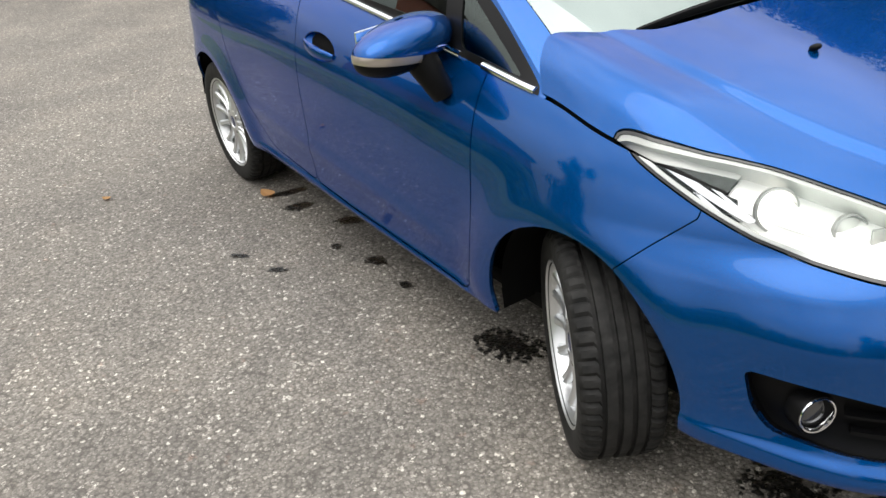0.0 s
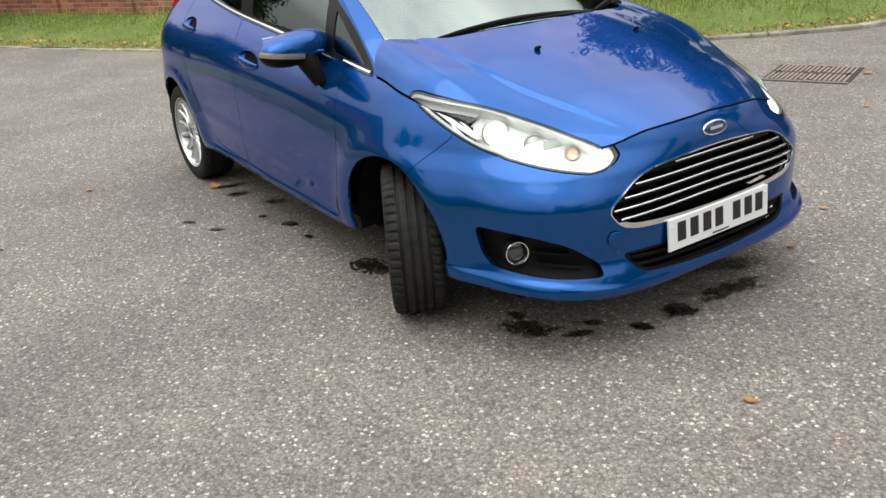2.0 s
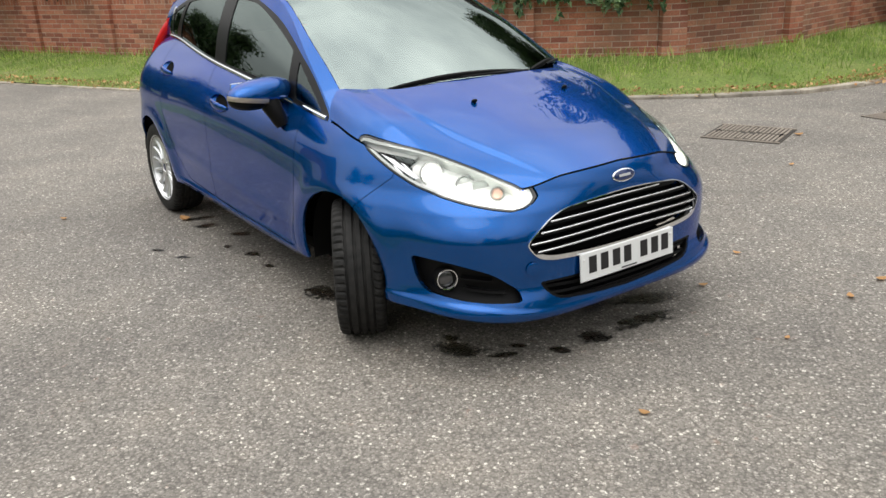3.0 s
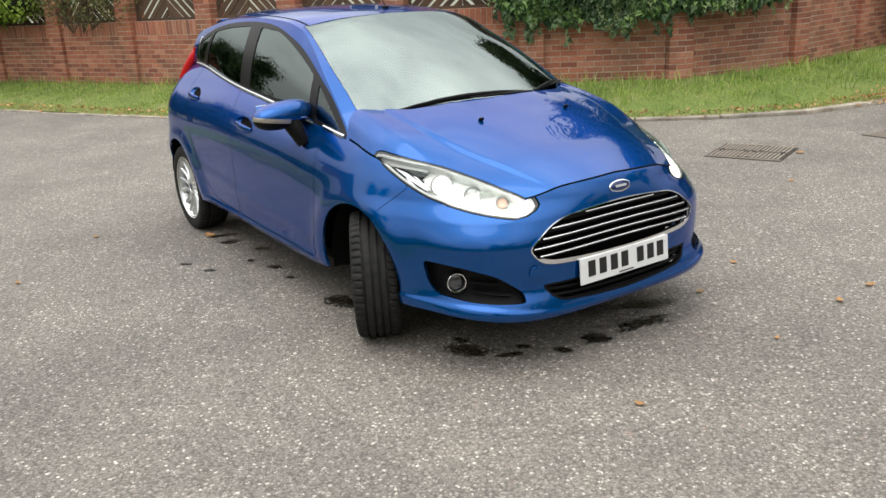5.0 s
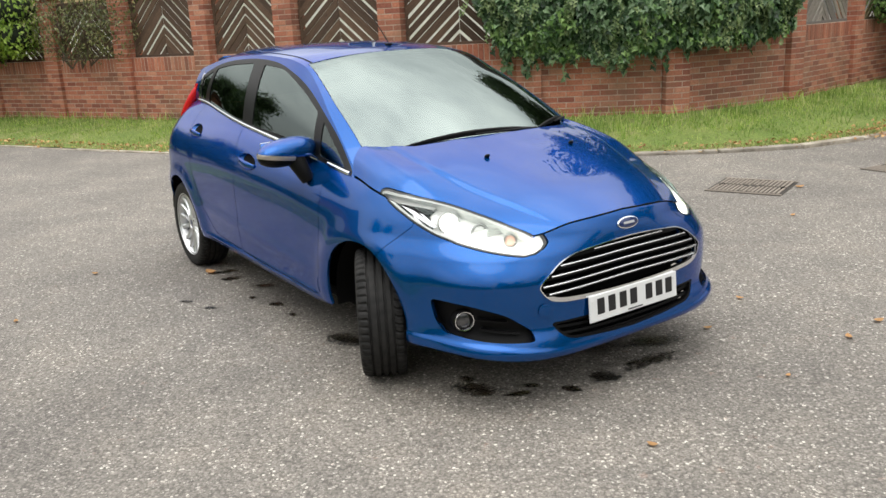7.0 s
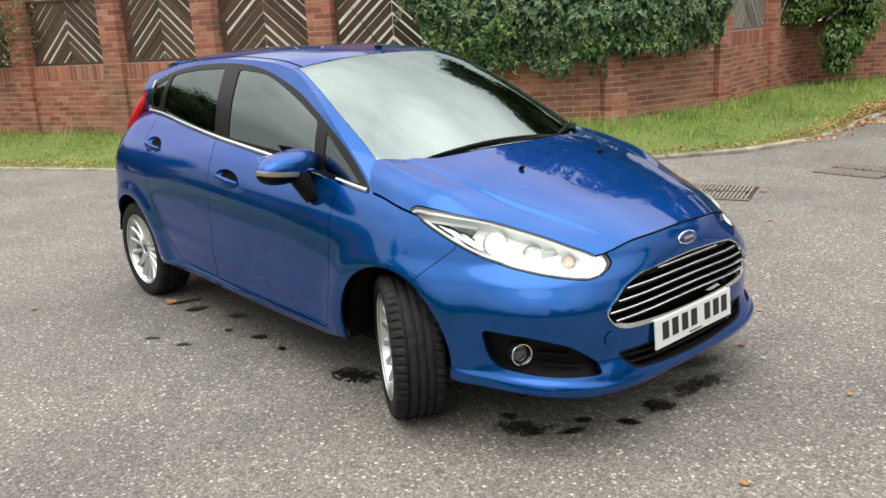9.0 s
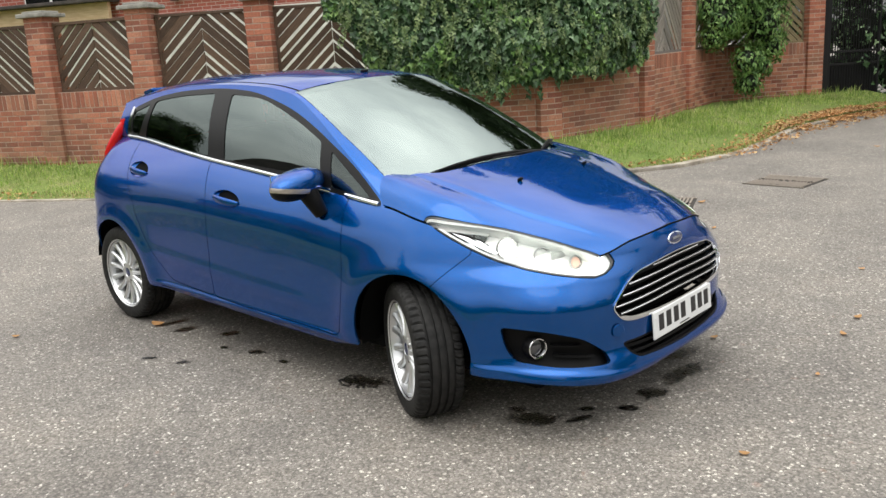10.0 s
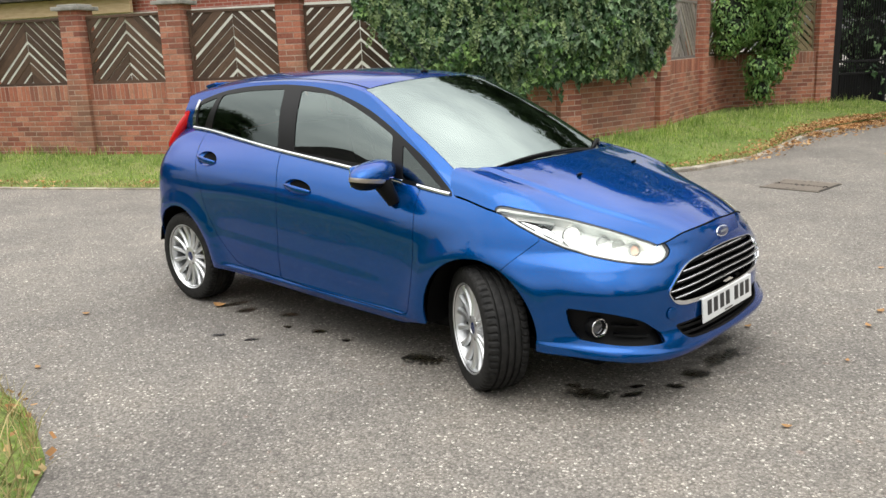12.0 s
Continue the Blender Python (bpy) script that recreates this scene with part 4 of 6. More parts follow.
def tyre_mesh():
    prof = [(0.203, -0.088), (0.222, -0.098), (0.250, -0.1015), (0.272, -0.098), (0.284, -0.090), (0.2885, -0.080), (0.290, -0.072), (0.2905, -0.060), (0.2905, -0.054),
            (0.281, -0.0525), (0.281, -0.0435), (0.2915, -0.042), (0.2917, -0.018), (0.2815, -0.0165), (0.2815, -0.0065), (0.292, -0.005), (0.292, 0.014), (0.2815, 0.0155), (0.2815, 0.0255),
            (0.2915, 0.027), (0.291, 0.046), (0.281, 0.0475), (0.281, 0.0555), (0.2905, 0.057), (0.290, 0.072), (0.2885, 0.080), (0.284, 0.090), (0.272, 0.098), (0.250, 0.1015), (0.222, 0.098), (0.203, 0.088)]
    n, m = 216, len(prof)
    v, f = [], []
    for i in range(n):
        for k, (r, y) in enumerate(prof):
            a = 2 * math.pi * (i + (0.9 if 0.04 < abs(y) < 0.06 else 0) * np.sign(y)) / n
            if abs(y) > 0.056 and r > 0.275 and i % 4 == 0:
                r -= 0.0075
            elif i % 6 == 0 and abs(y) < 0.05 and r > 0.2905:
                r -= 0.0018
            v.append((r * math.cos(a), y, r * math.sin(a)))
    for i in range(n):
        j = (i + 1) % n
        for k in range(m - 1):
            f.append([i * m + k, i * m + k + 1, j * m + k + 1, j * m + k])
    return plain_mesh("tyre", v, f, 32)


def spoke_mesh():
    """One spoke, standing up from the hub, outer face towards minus y."""
    rows = []
    for t in np.linspace(0, 1, 9):
        r = 0.048 + 0.152 * t
        w = 0.0105 + 0.0055 * t**1.5 + 0.004 * (1 - t) ** 4
        y = -0.068 + 0.014 * math.sin(math.pi * t * 0.9) - 0.012 * t
        rows.append([(-w, y + 0.016, r), (-w, y + 0.003, r), (-w * 0.45, y - 0.004, r), (0.0, y - 0.001, r), (w * 0.45, y - 0.004, r), (w, y + 0.003, r), (w, y + 0.016, r)])
    v = [p for row in rows for p in row]
    f = [[i * 7 + k, i * 7 + k + 1, (i + 1) * 7 + k + 1, (i + 1) * 7 + k] for i in range(8) for k in range(6)]
    return plain_mesh("spoke", v, f, 50)


TYRE, SPOKE = tyre_mesh(), spoke_mesh()
v, f = lathe([(0.212, -0.080), (0.218, -0.093), (0.211, -0.095), (0.203, -0.086), (0.198, -0.070), (0.190, -0.02), (0.192, 0.085)], 72)
RIM = plain_mesh("rim", v, f, 40)
v, f = lathe([(0.004, -0.064), (0.028, -0.066), (0.031, -0.072), (0.040, -0.074), (0.060, -0.068), (0.068, -0.055), (0.068, -0.03)], 40)
HUB = plain_mesh("hub", v, f, 35)
v, f = lathe([(0.001, -0.0735), (0.018, -0.0735), (0.0265, -0.070), (0.0285, -0.064)], 28)
CAP = plain_mesh("centre_cap", v, f, 40)
v, f = lathe([(0.001, -0.074), (0.0075, -0.074), (0.009, -0.068), (0.009, -0.055)], 10)
NUT = plain_mesh("wheel_nut", v, f, 30)
v, f = lathe([(0.02, 0.0), (0.128, 0.0), (0.130, 0.012), (0.05, 0.03)], 48)
DISC = plain_mesh("brake_disc", v, f, 30)
for hx, sy, steer in ((0.030, -1, -30), (0.030, 1, -30), (-WHEELBASE, -1, 0), (-WHEELBASE, 1, 0)):
    rim_ob = part("wheel", RIM, ALLOY, car, "multi-spoke silver alloy wheel with a black tyre")
    rim_ob.matrix_local = pose(hx, sy * (0.742 if hx > -1 else 0.712), HUB_Z, 0, 14, steer + (180 if sy > 0 else 0))
    part("tyre", TYRE, RUBBER, rim_ob, "black treaded rubber tyre")
    part("hub", HUB, ALLOY, rim_ob)
    part("centre_cap", CAP, BADGE_BLUE, rim_ob)
    part("brake_disc", DISC, DISC_STEEL, rim_ob)
    for k in range(SPOKES):
        part("spoke", SPOKE, ALLOY, rim_ob).matrix_local = pose(0, 0, 0, 0, 360 / SPOKES * k, 0)
    for k in range(4):
        part("wheel_nut", NUT, DISC_STEEL, rim_ob).matrix_local = pose(0, 0, 0, 0, 90 * k + 45, 0) @ pose(0, 0.002, 0.052)


# ---- the place: asphalt, verges, brick wall with fence, hedge, gate ----
ASPHALT = material("worn_asphalt", (0.15, 0.14, 0.13), 0.88)
n_, l_, b_ = tree_of(ASPHALT)


def chips(scale, coords="Object"):
    co, vo = n_.new("ShaderNodeTexCoord"), n_.new("ShaderNodeTexVoronoi")
    vo.inputs["Scale"].default_value = scale
    l_.new(co.outputs[coords], vo.inputs["Vector"])
    return vo


v1, v2 = chips(85), chips(190)
stone = ramp(ASPHALT, n_.new("ShaderNodeSeparateColor").outputs[0], (0.0, (0.145, 0.135, 0.124)), (0.55, (0.193, 0.181, 0.166)), (0.88, (0.27, 0.253, 0.232)), (0.955, (0.46, 0.44, 0.405)), (1.0, (0.68, 0.66, 0.61)))
l_.new(v1.outputs["Color"], [n for n in n_ if n.bl_idname == "ShaderNodeSeparateColor"][0].inputs[0])
sep2 = n_.new("ShaderNodeSeparateColor")
l_.new(v2.outputs["Color"], sep2.inputs[0])
fine = ramp(ASPHALT, sep2.outputs[1], (0.0, (0.150, 0.140, 0.128)), (0.7, (0.203, 0.190, 0.175)), (1.0, (0.36, 0.34, 0.315)))
sized = ramp(ASPHALT, sep2.outputs[0], (0.42, (0, 0, 0)), (0.46, (1, 1, 1)))
chip = mix(ASPHALT, sized, fine, stone)
binder = ramp(ASPHALT, v1.outputs["Distance"], (0.42, (1, 1, 1)), (0.78, (0.58, 0.57, 0.56)))
chip = mix(ASPHALT, 1.0, chip, binder, "MULTIPLY")
worn = noise_node(ASPHALT, 0.55, 6.0, 0.6)
chip = mix(ASPHALT, 1.0, chip, ramp(ASPHALT, worn, (0.30, (0.72, 0.71, 0.71)), (0.52, (1.0, 0.99, 0.97)), (0.72, (1.30, 1.27, 1.22))), "MULTIPLY")
blot = noise_node(ASPHALT, 3.4, 7.0, 0.62)
chip = mix(ASPHALT, 1.0, chip, ramp(ASPHALT, blot, (0.28, (0.85, 0.84, 0.83)), (0.5, (1.01, 1.0, 0.985)), (0.75, (1.13, 1.10, 1.06))), "MULTIPLY")
rust = ramp(ASPHALT, noise_node(ASPHALT, 14, 3.0), (0.66, (1, 1, 1)), (0.74, (1.12, 0.95, 0.90)))
chip = mix(ASPHALT, 1.0, chip, rust, "MULTIPLY")
colour_by(ASPHALT, chip)
high = math_node(ASPHALT, "SUBTRACT", 1.0, v1.outputs["Distance"])
high = math_node(ASPHALT, "ADD", high, math_node(ASPHALT, "MULTIPLY", noise_node(ASPHALT, 260, 3.0), 0.8))
bump(ASPHALT, high, 0.6, 0.006)
rough_by(ASPHALT, blot, 0.72, 0.95)

SOIL = material("verge_soil", (0.10, 0.085, 0.05), 0.95)
s1, s2 = noise_node(SOIL, 1.6, 6.0, 0.65), noise_node(SOIL, 30, 5.0)
soil = ramp(SOIL, s1, (0.32, (0.11, 0.17, 0.03)), (0.55, (0.17, 0.22, 0.05)), (0.78, (0.29, 0.25, 0.13)))
colour_by(SOIL, mix(SOIL, 1.0, soil, ramp(SOIL, s2, (0.3, (0.5, 0.5, 0.5)), (0.7, (1.25, 1.25, 1.2))), "MULTIPLY"))
bump(SOIL, s2, 0.8, 0.03)


def leafy(name, dark, mid, light, rough=0.5, through=0.25):
    """Leaves and blades: colour by piece, a little light through them."""
    m = material(name, mid, rough)
    tone = ramp(m, island_of(m), (0.0, dark), (0.5, mid), (1.0, light))
    patch = ramp(m, noise_node(m, 1.7, 5.0, 0.6, "World"), (0.32, (0.62, 0.66, 0.60)), (0.5, (1.0, 1.0, 1.0)), (0.70, (1.28, 1.20, 1.12)))
    colour_by(m, mix(m, 1.0, tone, patch, "MULTIPLY"))
    _, l, b = tree_of(m)
    b.inputs["Subsurface Weight"].default_value = 0.0
    b.inputs["Transmission Weight"].default_value = 0.0
    n = m.node_tree.nodes
    tr, add, out = n.new("ShaderNodeBsdfTranslucent"), n.new("ShaderNodeMixShader"), [x for x in n if x.bl_idname == "ShaderNodeOutputMaterial"][0]
    l.new(b.inputs["Base Color"].links[0].from_socket, tr.inputs["Color"])
    add.inputs["Fac"].default_value = through
    l.new(b.outputs["BSDF"], add.inputs[1])
    l.new(tr.outputs["BSDF"], add.inputs[2])
    l.new(add.outputs["Shader"], out.inputs["Surface"])
    return m


BLADE = leafy("grass_blade", (0.13, 0.23, 0.034), (0.29, 0.43, 0.080), (0.54, 0.56, 0.24), 0.6)
BLADE_DRY = leafy("dry_grass_blade", (0.14, 0.13, 0.04), (0.36, 0.30, 0.13), (0.60, 0.48, 0.26), 0.7)
IVY = leafy("ivy_leaf", (0.018, 0.052, 0.020), (0.078, 0.160, 0.062), (0.30, 0.44, 0.24), 0.28, 0.25)
BUSH = leafy("bush_leaf", (0.035, 0.095, 0.022), (0.12, 0.245, 0.055), (0.28, 0.43, 0.14), 0.45)
FRESH = leafy("young_leaf", (0.09, 0.17, 0.016), (0.21, 0.34, 0.035), (0.36, 0.48, 0.09), 0.5)
TREE_LEAF = leafy("tree_leaf", (0.015, 0.035, 0.008), (0.035, 0.07, 0.015), (0.07, 0.12, 0.03), 0.6)
TRAIL = leafy("ivy_shoot", (0.07, 0.13, 0.035), (0.16, 0.24, 0.08), (0.30, 0.38, 0.17), 0.4)
DRY = leafy("fallen_leaf", (0.20, 0.09, 0.030), (0.42, 0.215, 0.080), (0.58, 0.40, 0.20), 0.7)
TWIG = material("twig_bark", (0.09, 0.07, 0.05), 0.9)
# near-black colour that stands in for the shade between leaves
SHADE = material("foliage_shade", (0.008, 0.014, 0.005), 0.95)

MORTAR = material("mortar", (0.30, 0.24, 0.20), 0.95)
q1 = noise_node(MORTAR, 9, 5.0)
colour_by(MORTAR, ramp(MORTAR, q1, (0.3, (0.31, 0.215, 0.165)), (0.7, (0.54, 0.42, 0.345))))
BRICK = material("red_brick", (0.30, 0.10, 0.06), 0.85)
rnd = random_of(BRICK)


def brick_look(m, rnd):
    tone = ramp(m, rnd, (0.0, (0.25, 0.084, 0.056)), (0.3, (0.37, 0.128, 0.080)), (0.65, (0.47, 0.175, 0.106)), (1.0, (0.54, 0.25, 0.160)))
    grain = noise_node(m, 45, 6.0, 0.65, "World")
    tone = mix(m, 1.0, tone, ramp(m, grain, (0.3, (0.70, 0.68, 0.66)), (0.6, (1.05, 1.05, 1.05)), (0.8, (1.30, 1.34, 1.36))), "MULTIPLY")
    dirt = noise_node(m, 1.3, 6.0, 0.65, "World")
    tone = mix(m, ramp(m, dirt, (0.44, (0, 0, 0)), (0.68, (0.62, 0.62, 0.62))), tone, (0.17, 0.112, 0.074))
    colour_by(m, tone)
    bump(m, grain, 0.5, 0.006)


brick_look(BRICK, rnd)
BRICKS = material("red_brick_courses", (0.30, 0.10, 0.06), 0.85)
brick_look(BRICKS, island_of(BRICKS))
STONE = material("weathered_coping", (0.28, 0.27, 0.25), 0.9)
q1 = noise_node(STONE, 6, 7.0, 0.65)
colour_by(STONE, ramp(STONE, q1, (0.3, (0.14, 0.135, 0.12)), (0.55, (0.30, 0.29, 0.26)), (0.8, (0.44, 0.42, 0.38))))
bump(STONE, noise_node(STONE, 60, 5.0), 0.5, 0.01)


def timber(name, dark, light):
    m = material(name, light, 0.8)
    grain = noise_node(m, 5, 6.0, 0.65, "Object", (26, 26, 2.0))
    tone = ramp(m, grain, (0.3, dark), (0.7, light))
    tone = mix(m, 1.0, tone, ramp(m, random_of(m), (0.0, (0.65, 0.63, 0.62)), (1.0, (1.25, 1.2, 1.15))), "MULTIPLY")
    colour_by(m, tone)
    bump(m, grain, 0.4, 0.004)
    return m


BROWN_WOOD = timber("dark_stained_wood", (0.045, 0.027, 0.018), (0.125, 0.078, 0.050))
GREY_WOOD = timber("grey_weathered_wood", (0.13, 0.12, 0.105), (0.33, 0.31, 0.28))
TAN_WOOD = timber("tan_weathered_wood", (0.13, 0.11, 0.06), (0.27, 0.23, 0.13))
CREAM = material("cream_board", (0.52, 0.36, 0.22), 0.7)
colour_by(CREAM, ramp(CREAM, noise_node(CREAM, 4, 5.0, 0.6, "Object", (1, 1, 8)), (0.3, (0.52, 0.36, 0.21)), (0.7, (0.70, 0.53, 0.35))))
IRON = material("black_painted_iron", (0.010, 0.010, 0.011), 0.38, 0.3)
CAST = material("cast_iron_cover", (0.075, 0.068, 0.060), 0.7, 0.2)
colour_by(CAST, ramp(CAST, noise_node(CAST, 18, 6.0), (0.3, (0.020, 0.017, 0.015)), (0.7, (0.05, 0.042, 0.034))))
KERB_STONE = material("kerb_concrete", (0.30, 0.27, 0.23), 0.9)
colour_by(KERB_STONE, mix(KERB_STONE, 1.0, ramp(KERB_STONE, noise_node(KERB_STONE, 7, 7.0, 0.65), (0.3, (0.16, 0.14, 0.11)), (0.7, (0.42, 0.38, 0.32))), ramp(KERB_STONE, random_of(KERB_STONE), (0, (0.8, 0.8, 0.8)), (1, (1.15, 1.13, 1.1))), "MULTIPLY"))
bump(KERB_STONE, noise_node(KERB_STONE, 70, 5.0), 0.6, 0.01)
WET = material("wet_stain", (0.010, 0.0095, 0.009), 0.28)
wv = WET.node_tree.nodes.new("ShaderNodeTexVoronoi")
wv.inputs["Scale"].default_value = 85
WET.node_tree.links.new(WET.node_tree.nodes.new("ShaderNodeTexCoord").outputs["Object"], wv.inputs["Vector"])
colour_by(WET, ramp(WET, wv.outputs["Distance"], (0.05, (0.075, 0.070, 0.064)), (0.30, (0.020, 0.019, 0.018)), (0.6, (0.006, 0.006, 0.006))))
bump(WET, math_node(WET, "SUBTRACT", 1.0, wv.outputs["Distance"]), 0.9, 0.006)
wn2, wl2 = WET.node_tree.nodes, WET.node_tree.links
w_o = [x for x in wn2 if x.bl_idname == "ShaderNodeOutputMaterial"][0]
w_t, w_m = wn2.new("ShaderNodeBsdfTransparent"), wn2.new("ShaderNodeMixShader")
edge_noise = math_node(WET, "ADD", math_node(WET, "MULTIPLY", noise_node(WET, 34, 6.0, 0.7), 1.0), math_node(WET, "MULTIPLY", wv.outputs["Distance"], 0.32))
wl2.new(ramp(WET, edge_noise, (0.52, (0, 0, 0)), (0.60, (0.95, 0.95, 0.95))), w_m.inputs["Fac"])
wl2.new(w_t.outputs["BSDF"], w_m.inputs[1])
wl2.new(wn2["Principled BSDF"].outputs["BSDF"], w_m.inputs[2])
wl2.new(w_m.outputs["Shader"], w_o.inputs["Surface"])

# outline of the road on the far side, and the wall behind the verge
KERB = [(-40.0, -13.9), (-26.0, -7.4), (-18.0, -3.65), (-11.7, -0.68), (-8.3, 0.93), (-6.2, 2.15), (-4.4, 3.52), (-3.12, 4.66), (-2.45, 5.45), (-2.08, 6.2), (-1.95, 7.2), (-2.08, 8.8), (-2.22, 10.1), (-2.15, 11.5), (-1.85, 12.9), (-1.2, 14.6)]
WALL = [(-20.0, -2.62), (-18.3, -1.82), (-16.6, -1.02), (-14.93, -0.23), (-13.25, 0.56), (-11.58, 1.35), (-9.90, 2.13), (-8.38, 2.83), (-7.0, 3.75), (-5.6, 5.0), (-4.31, 6.37), (-4.02, 8.46), (-4.47, 10.80), (-4.66, 12.45), (-3.40, 14.05)]
BASE_Z, TOP_Z, FENCE_Z, CAP_Z = 0.20, 1.25, 2.20, 2.34


def along(pts, step):
    """Even points along a smooth line through pts."""
    p = np.array(pts, float)
    d = np.r_[0, np.cumsum(np.linalg.norm(np.diff(p, axis=0), axis=1))]
    fx, fy = curve_fn(*zip(d, p[:, 0])), curve_fn(*zip(d, p[:, 1]))
    t = np.arange(0, d[-1], step)
    return np.stack([fx(t), fy(t)], 1)


ground = part("ground", plain_mesh("ground", [(-120, -120, 0), (120, -120, 0), (120, 120, 0), (-120, 120, 0)], [[0, 1, 2, 3]]), ASPHALT)
tagged(ground, "coarse grey asphalt road with pale stone chips", "road", kind="structure")

kerb_line = along(KERB, 0.25)
out_way = np.gradient(kerb_line, axis=0)
out_way /= np.linalg.norm(out_way, axis=1, keepdims=True)
left_way = np.stack([-out_way[:, 1], out_way[:, 0]], 1)
ROWS_V = [0.0, 0.12, 0.4, 0.9, 1.5, 2.0, 4.0, 10.0]
v, f = [], []
for i, (p, w) in enumerate(zip(kerb_line, left_way)):
    for k, r in enumerate(ROWS_V):
        q = p + w * r
        h = 0.035 + 0.20 * float(smooth(0.1, 1.6, r)) + 0.018 * noise.noise(Vector((q[0] * 2.1, q[1] * 2.1, 0.3))) * (r > 0.05)
        v.append((q[0], q[1], h if r > 0.01 else 0.02))
m_ = len(ROWS_V)
for i in range(len(kerb_line) - 1):
    for k in range(m_ - 1):
        f.append([i * m_ + k, (i + 1) * m_ + k, (i + 1) * m_ + k + 1, i * m_ + k + 1])
verge = part("ground_verge", plain_mesh("ground_verge", v, f, 60), SOIL)
tagged(verge, "grassy verge between the kerb and the brick wall", "verge", kind="structure")


def near_verge_edge(x):
    """The edge of the grass on the near side of the road."""
    return -2.25 - 0.26 * max(0.0, x + 1.75) ** 2 + 0.05 * noise.noise(Vector((x * 4, 0, 0)))


v, f = [], []
xs = np.linspace(-9.0, 1.6, 106)
for x in xs:
    e = near_verge_edge(x)
    for k, r in enumerate((0.0, 0.06, 0.3, 0.8, 2.0, 6.0)):
        v.append((x, e - r, 0.006 + (0.04 * min(1, r / 0.25)) + (0.02 * noise.noise(Vector((x * 3, r * 3, 1))) if r > 0.1 else 0)))
for i in range(len(xs) - 1):
    for k in range(5):
        f.append([i * 6 + k, i * 6 + k + 1, (i + 1) * 6 + k + 1, (i + 1) * 6 + k])
tagged(part("ground_near_verge", plain_mesh("ground_near_verge", v, f, 60), SOIL), "rough grass edge beside the road", "verge", kind="structure")


def blades(name, spots, lo, hi, width, material, label, lean=0.5, category="grass"):
    """Grass of many thin bent blades at spots (x, y, z)."""
    v, f = [], []
    for x, y, z in spots:
        h, a, w = random.uniform(lo, hi), random.uniform(0, 2 * math.pi), width * random.uniform(0.6, 1.3)
        dx, dy, b = math.cos(a) * w, math.sin(a) * w, random.uniform(0, 2 * math.pi)
        bx, by = math.cos(b) * h * lean * random.random(), math.sin(b) * h * lean * random.random()
        k = len(v)
        v += [(x - dx, y - dy, z), (x + dx, y + dy, z), (x + dx * 0.7 + bx * 0.4, y + dy * 0.7 + by * 0.4, z + h * 0.6), (x - dx * 0.7 + bx * 0.4, y - dy * 0.7 + by * 0.4, z + h * 0.6), (x + bx, y + by, z + h)]
        f += [[k, k + 1, k + 2, k + 3], [k + 3, k + 2, k + 4]]
    return tagged(part(name, plain_mesh(name, v, f), material), label, category, kind="stuff")


def verge_spots(count, lo, hi, i0=0, i1=None):
    spots = []
    i1 = i1 or len(kerb_line) - 2
    for _ in range(count):
        i, t, r = random.randrange(i0, i1), random.random(), random.uniform(lo, hi)
        if noise.noise(Vector((i * 0.11, r * 1.3, 2.0))) < -0.28 and random.random() < 0.75:
            continue
        p = kerb_line[i] * (1 - t) + kerb_line[i + 1] * t + left_way[i] * r
        spots.append((p[0], p[1], 0.035 + 0.20 * float(smooth(0.1, 1.6, r)) - 0.01))
    return spots


far_i = int(np.argmin(np.hypot(kerb_line[:, 0] + 22, kerb_line[:, 1] + 5.5)))
blades("grass", verge_spots(52000, 0.10, 1.75, far_i), 0.015, 0.065, 0.0055, BLADE, "short green verge grass, patchy and uneven")
blades("tall_grass", [p for p in verge_spots(9000, 0.5, 1.75, far_i) if p[0] > -5.6 and (noise.noise(Vector((p[0] * 1.1, p[1] * 1.1, 4))) > 0.08 or p[2] > 0.205) or p[2] > 0.22], 0.06, 0.20, 0.006, BLADE, "longer grass tufts along the foot of the wall", 0.7)
spots = []
for _ in range(7800):
    x = random.uniform(-6.0, 0.0)
    e = near_verge_edge(x)
    r = random.random() ** 1.4 * 1.6 + 0.02
    spots.append((x, e - r, 0.006 + 0.04 * min(1, r / 0.25)))
blades("near_grass", spots[::3], 0.02, 0.10, 0.0042, BLADE, "short green grass at the near road edge", 1.2)
straw = [(p[0], p[1], p[2]) for p in verge_spots(9000, 0.02, 0.34, far_i)]
blades("dry_grass", straw, 0.012, 0.05, 0.0055, BLADE_DRY, "straw-coloured grass along the kerb", 1.2)
blades("near_dry_grass", spots[1::3] + spots[2::3], 0.03, 0.19, 0.0030, BLADE_DRY, "rough straw-coloured grass at the near road edge", 1.5)

# kerb stones along the far verge
kerb = thing("kerb", "low pale concrete kerb stones along the verge, worn", "kerb", kind="structure")
kerb_me = box_bm((0.90, 0.125, 0.16), (0, 0, -0.030), 0.012)
KERB_ME = bpy.data.meshes.new("kerb_stone")
kerb_me.to_mesh(KERB_ME)
kerb_me.free()
stones = along(KERB, 0.915)
for a, b in zip(stones, stones[1:]):
    if a[0] < -20:
        continue
    c, d = (a + b) / 2, b - a
    ob = part("kerb_stone", KERB_ME, KERB_STONE, kerb)
    ob.matrix_local = pose(c[0], c[1], (-0.012 if a[0] > -4.6 else -0.036) + random.uniform(-0.010, 0.008), random.uniform(-1.5, 1.5), random.uniform(-0.6, 0.6), math.degrees(math.atan2(d[1], d[0])) + random.uniform(-1, 1))

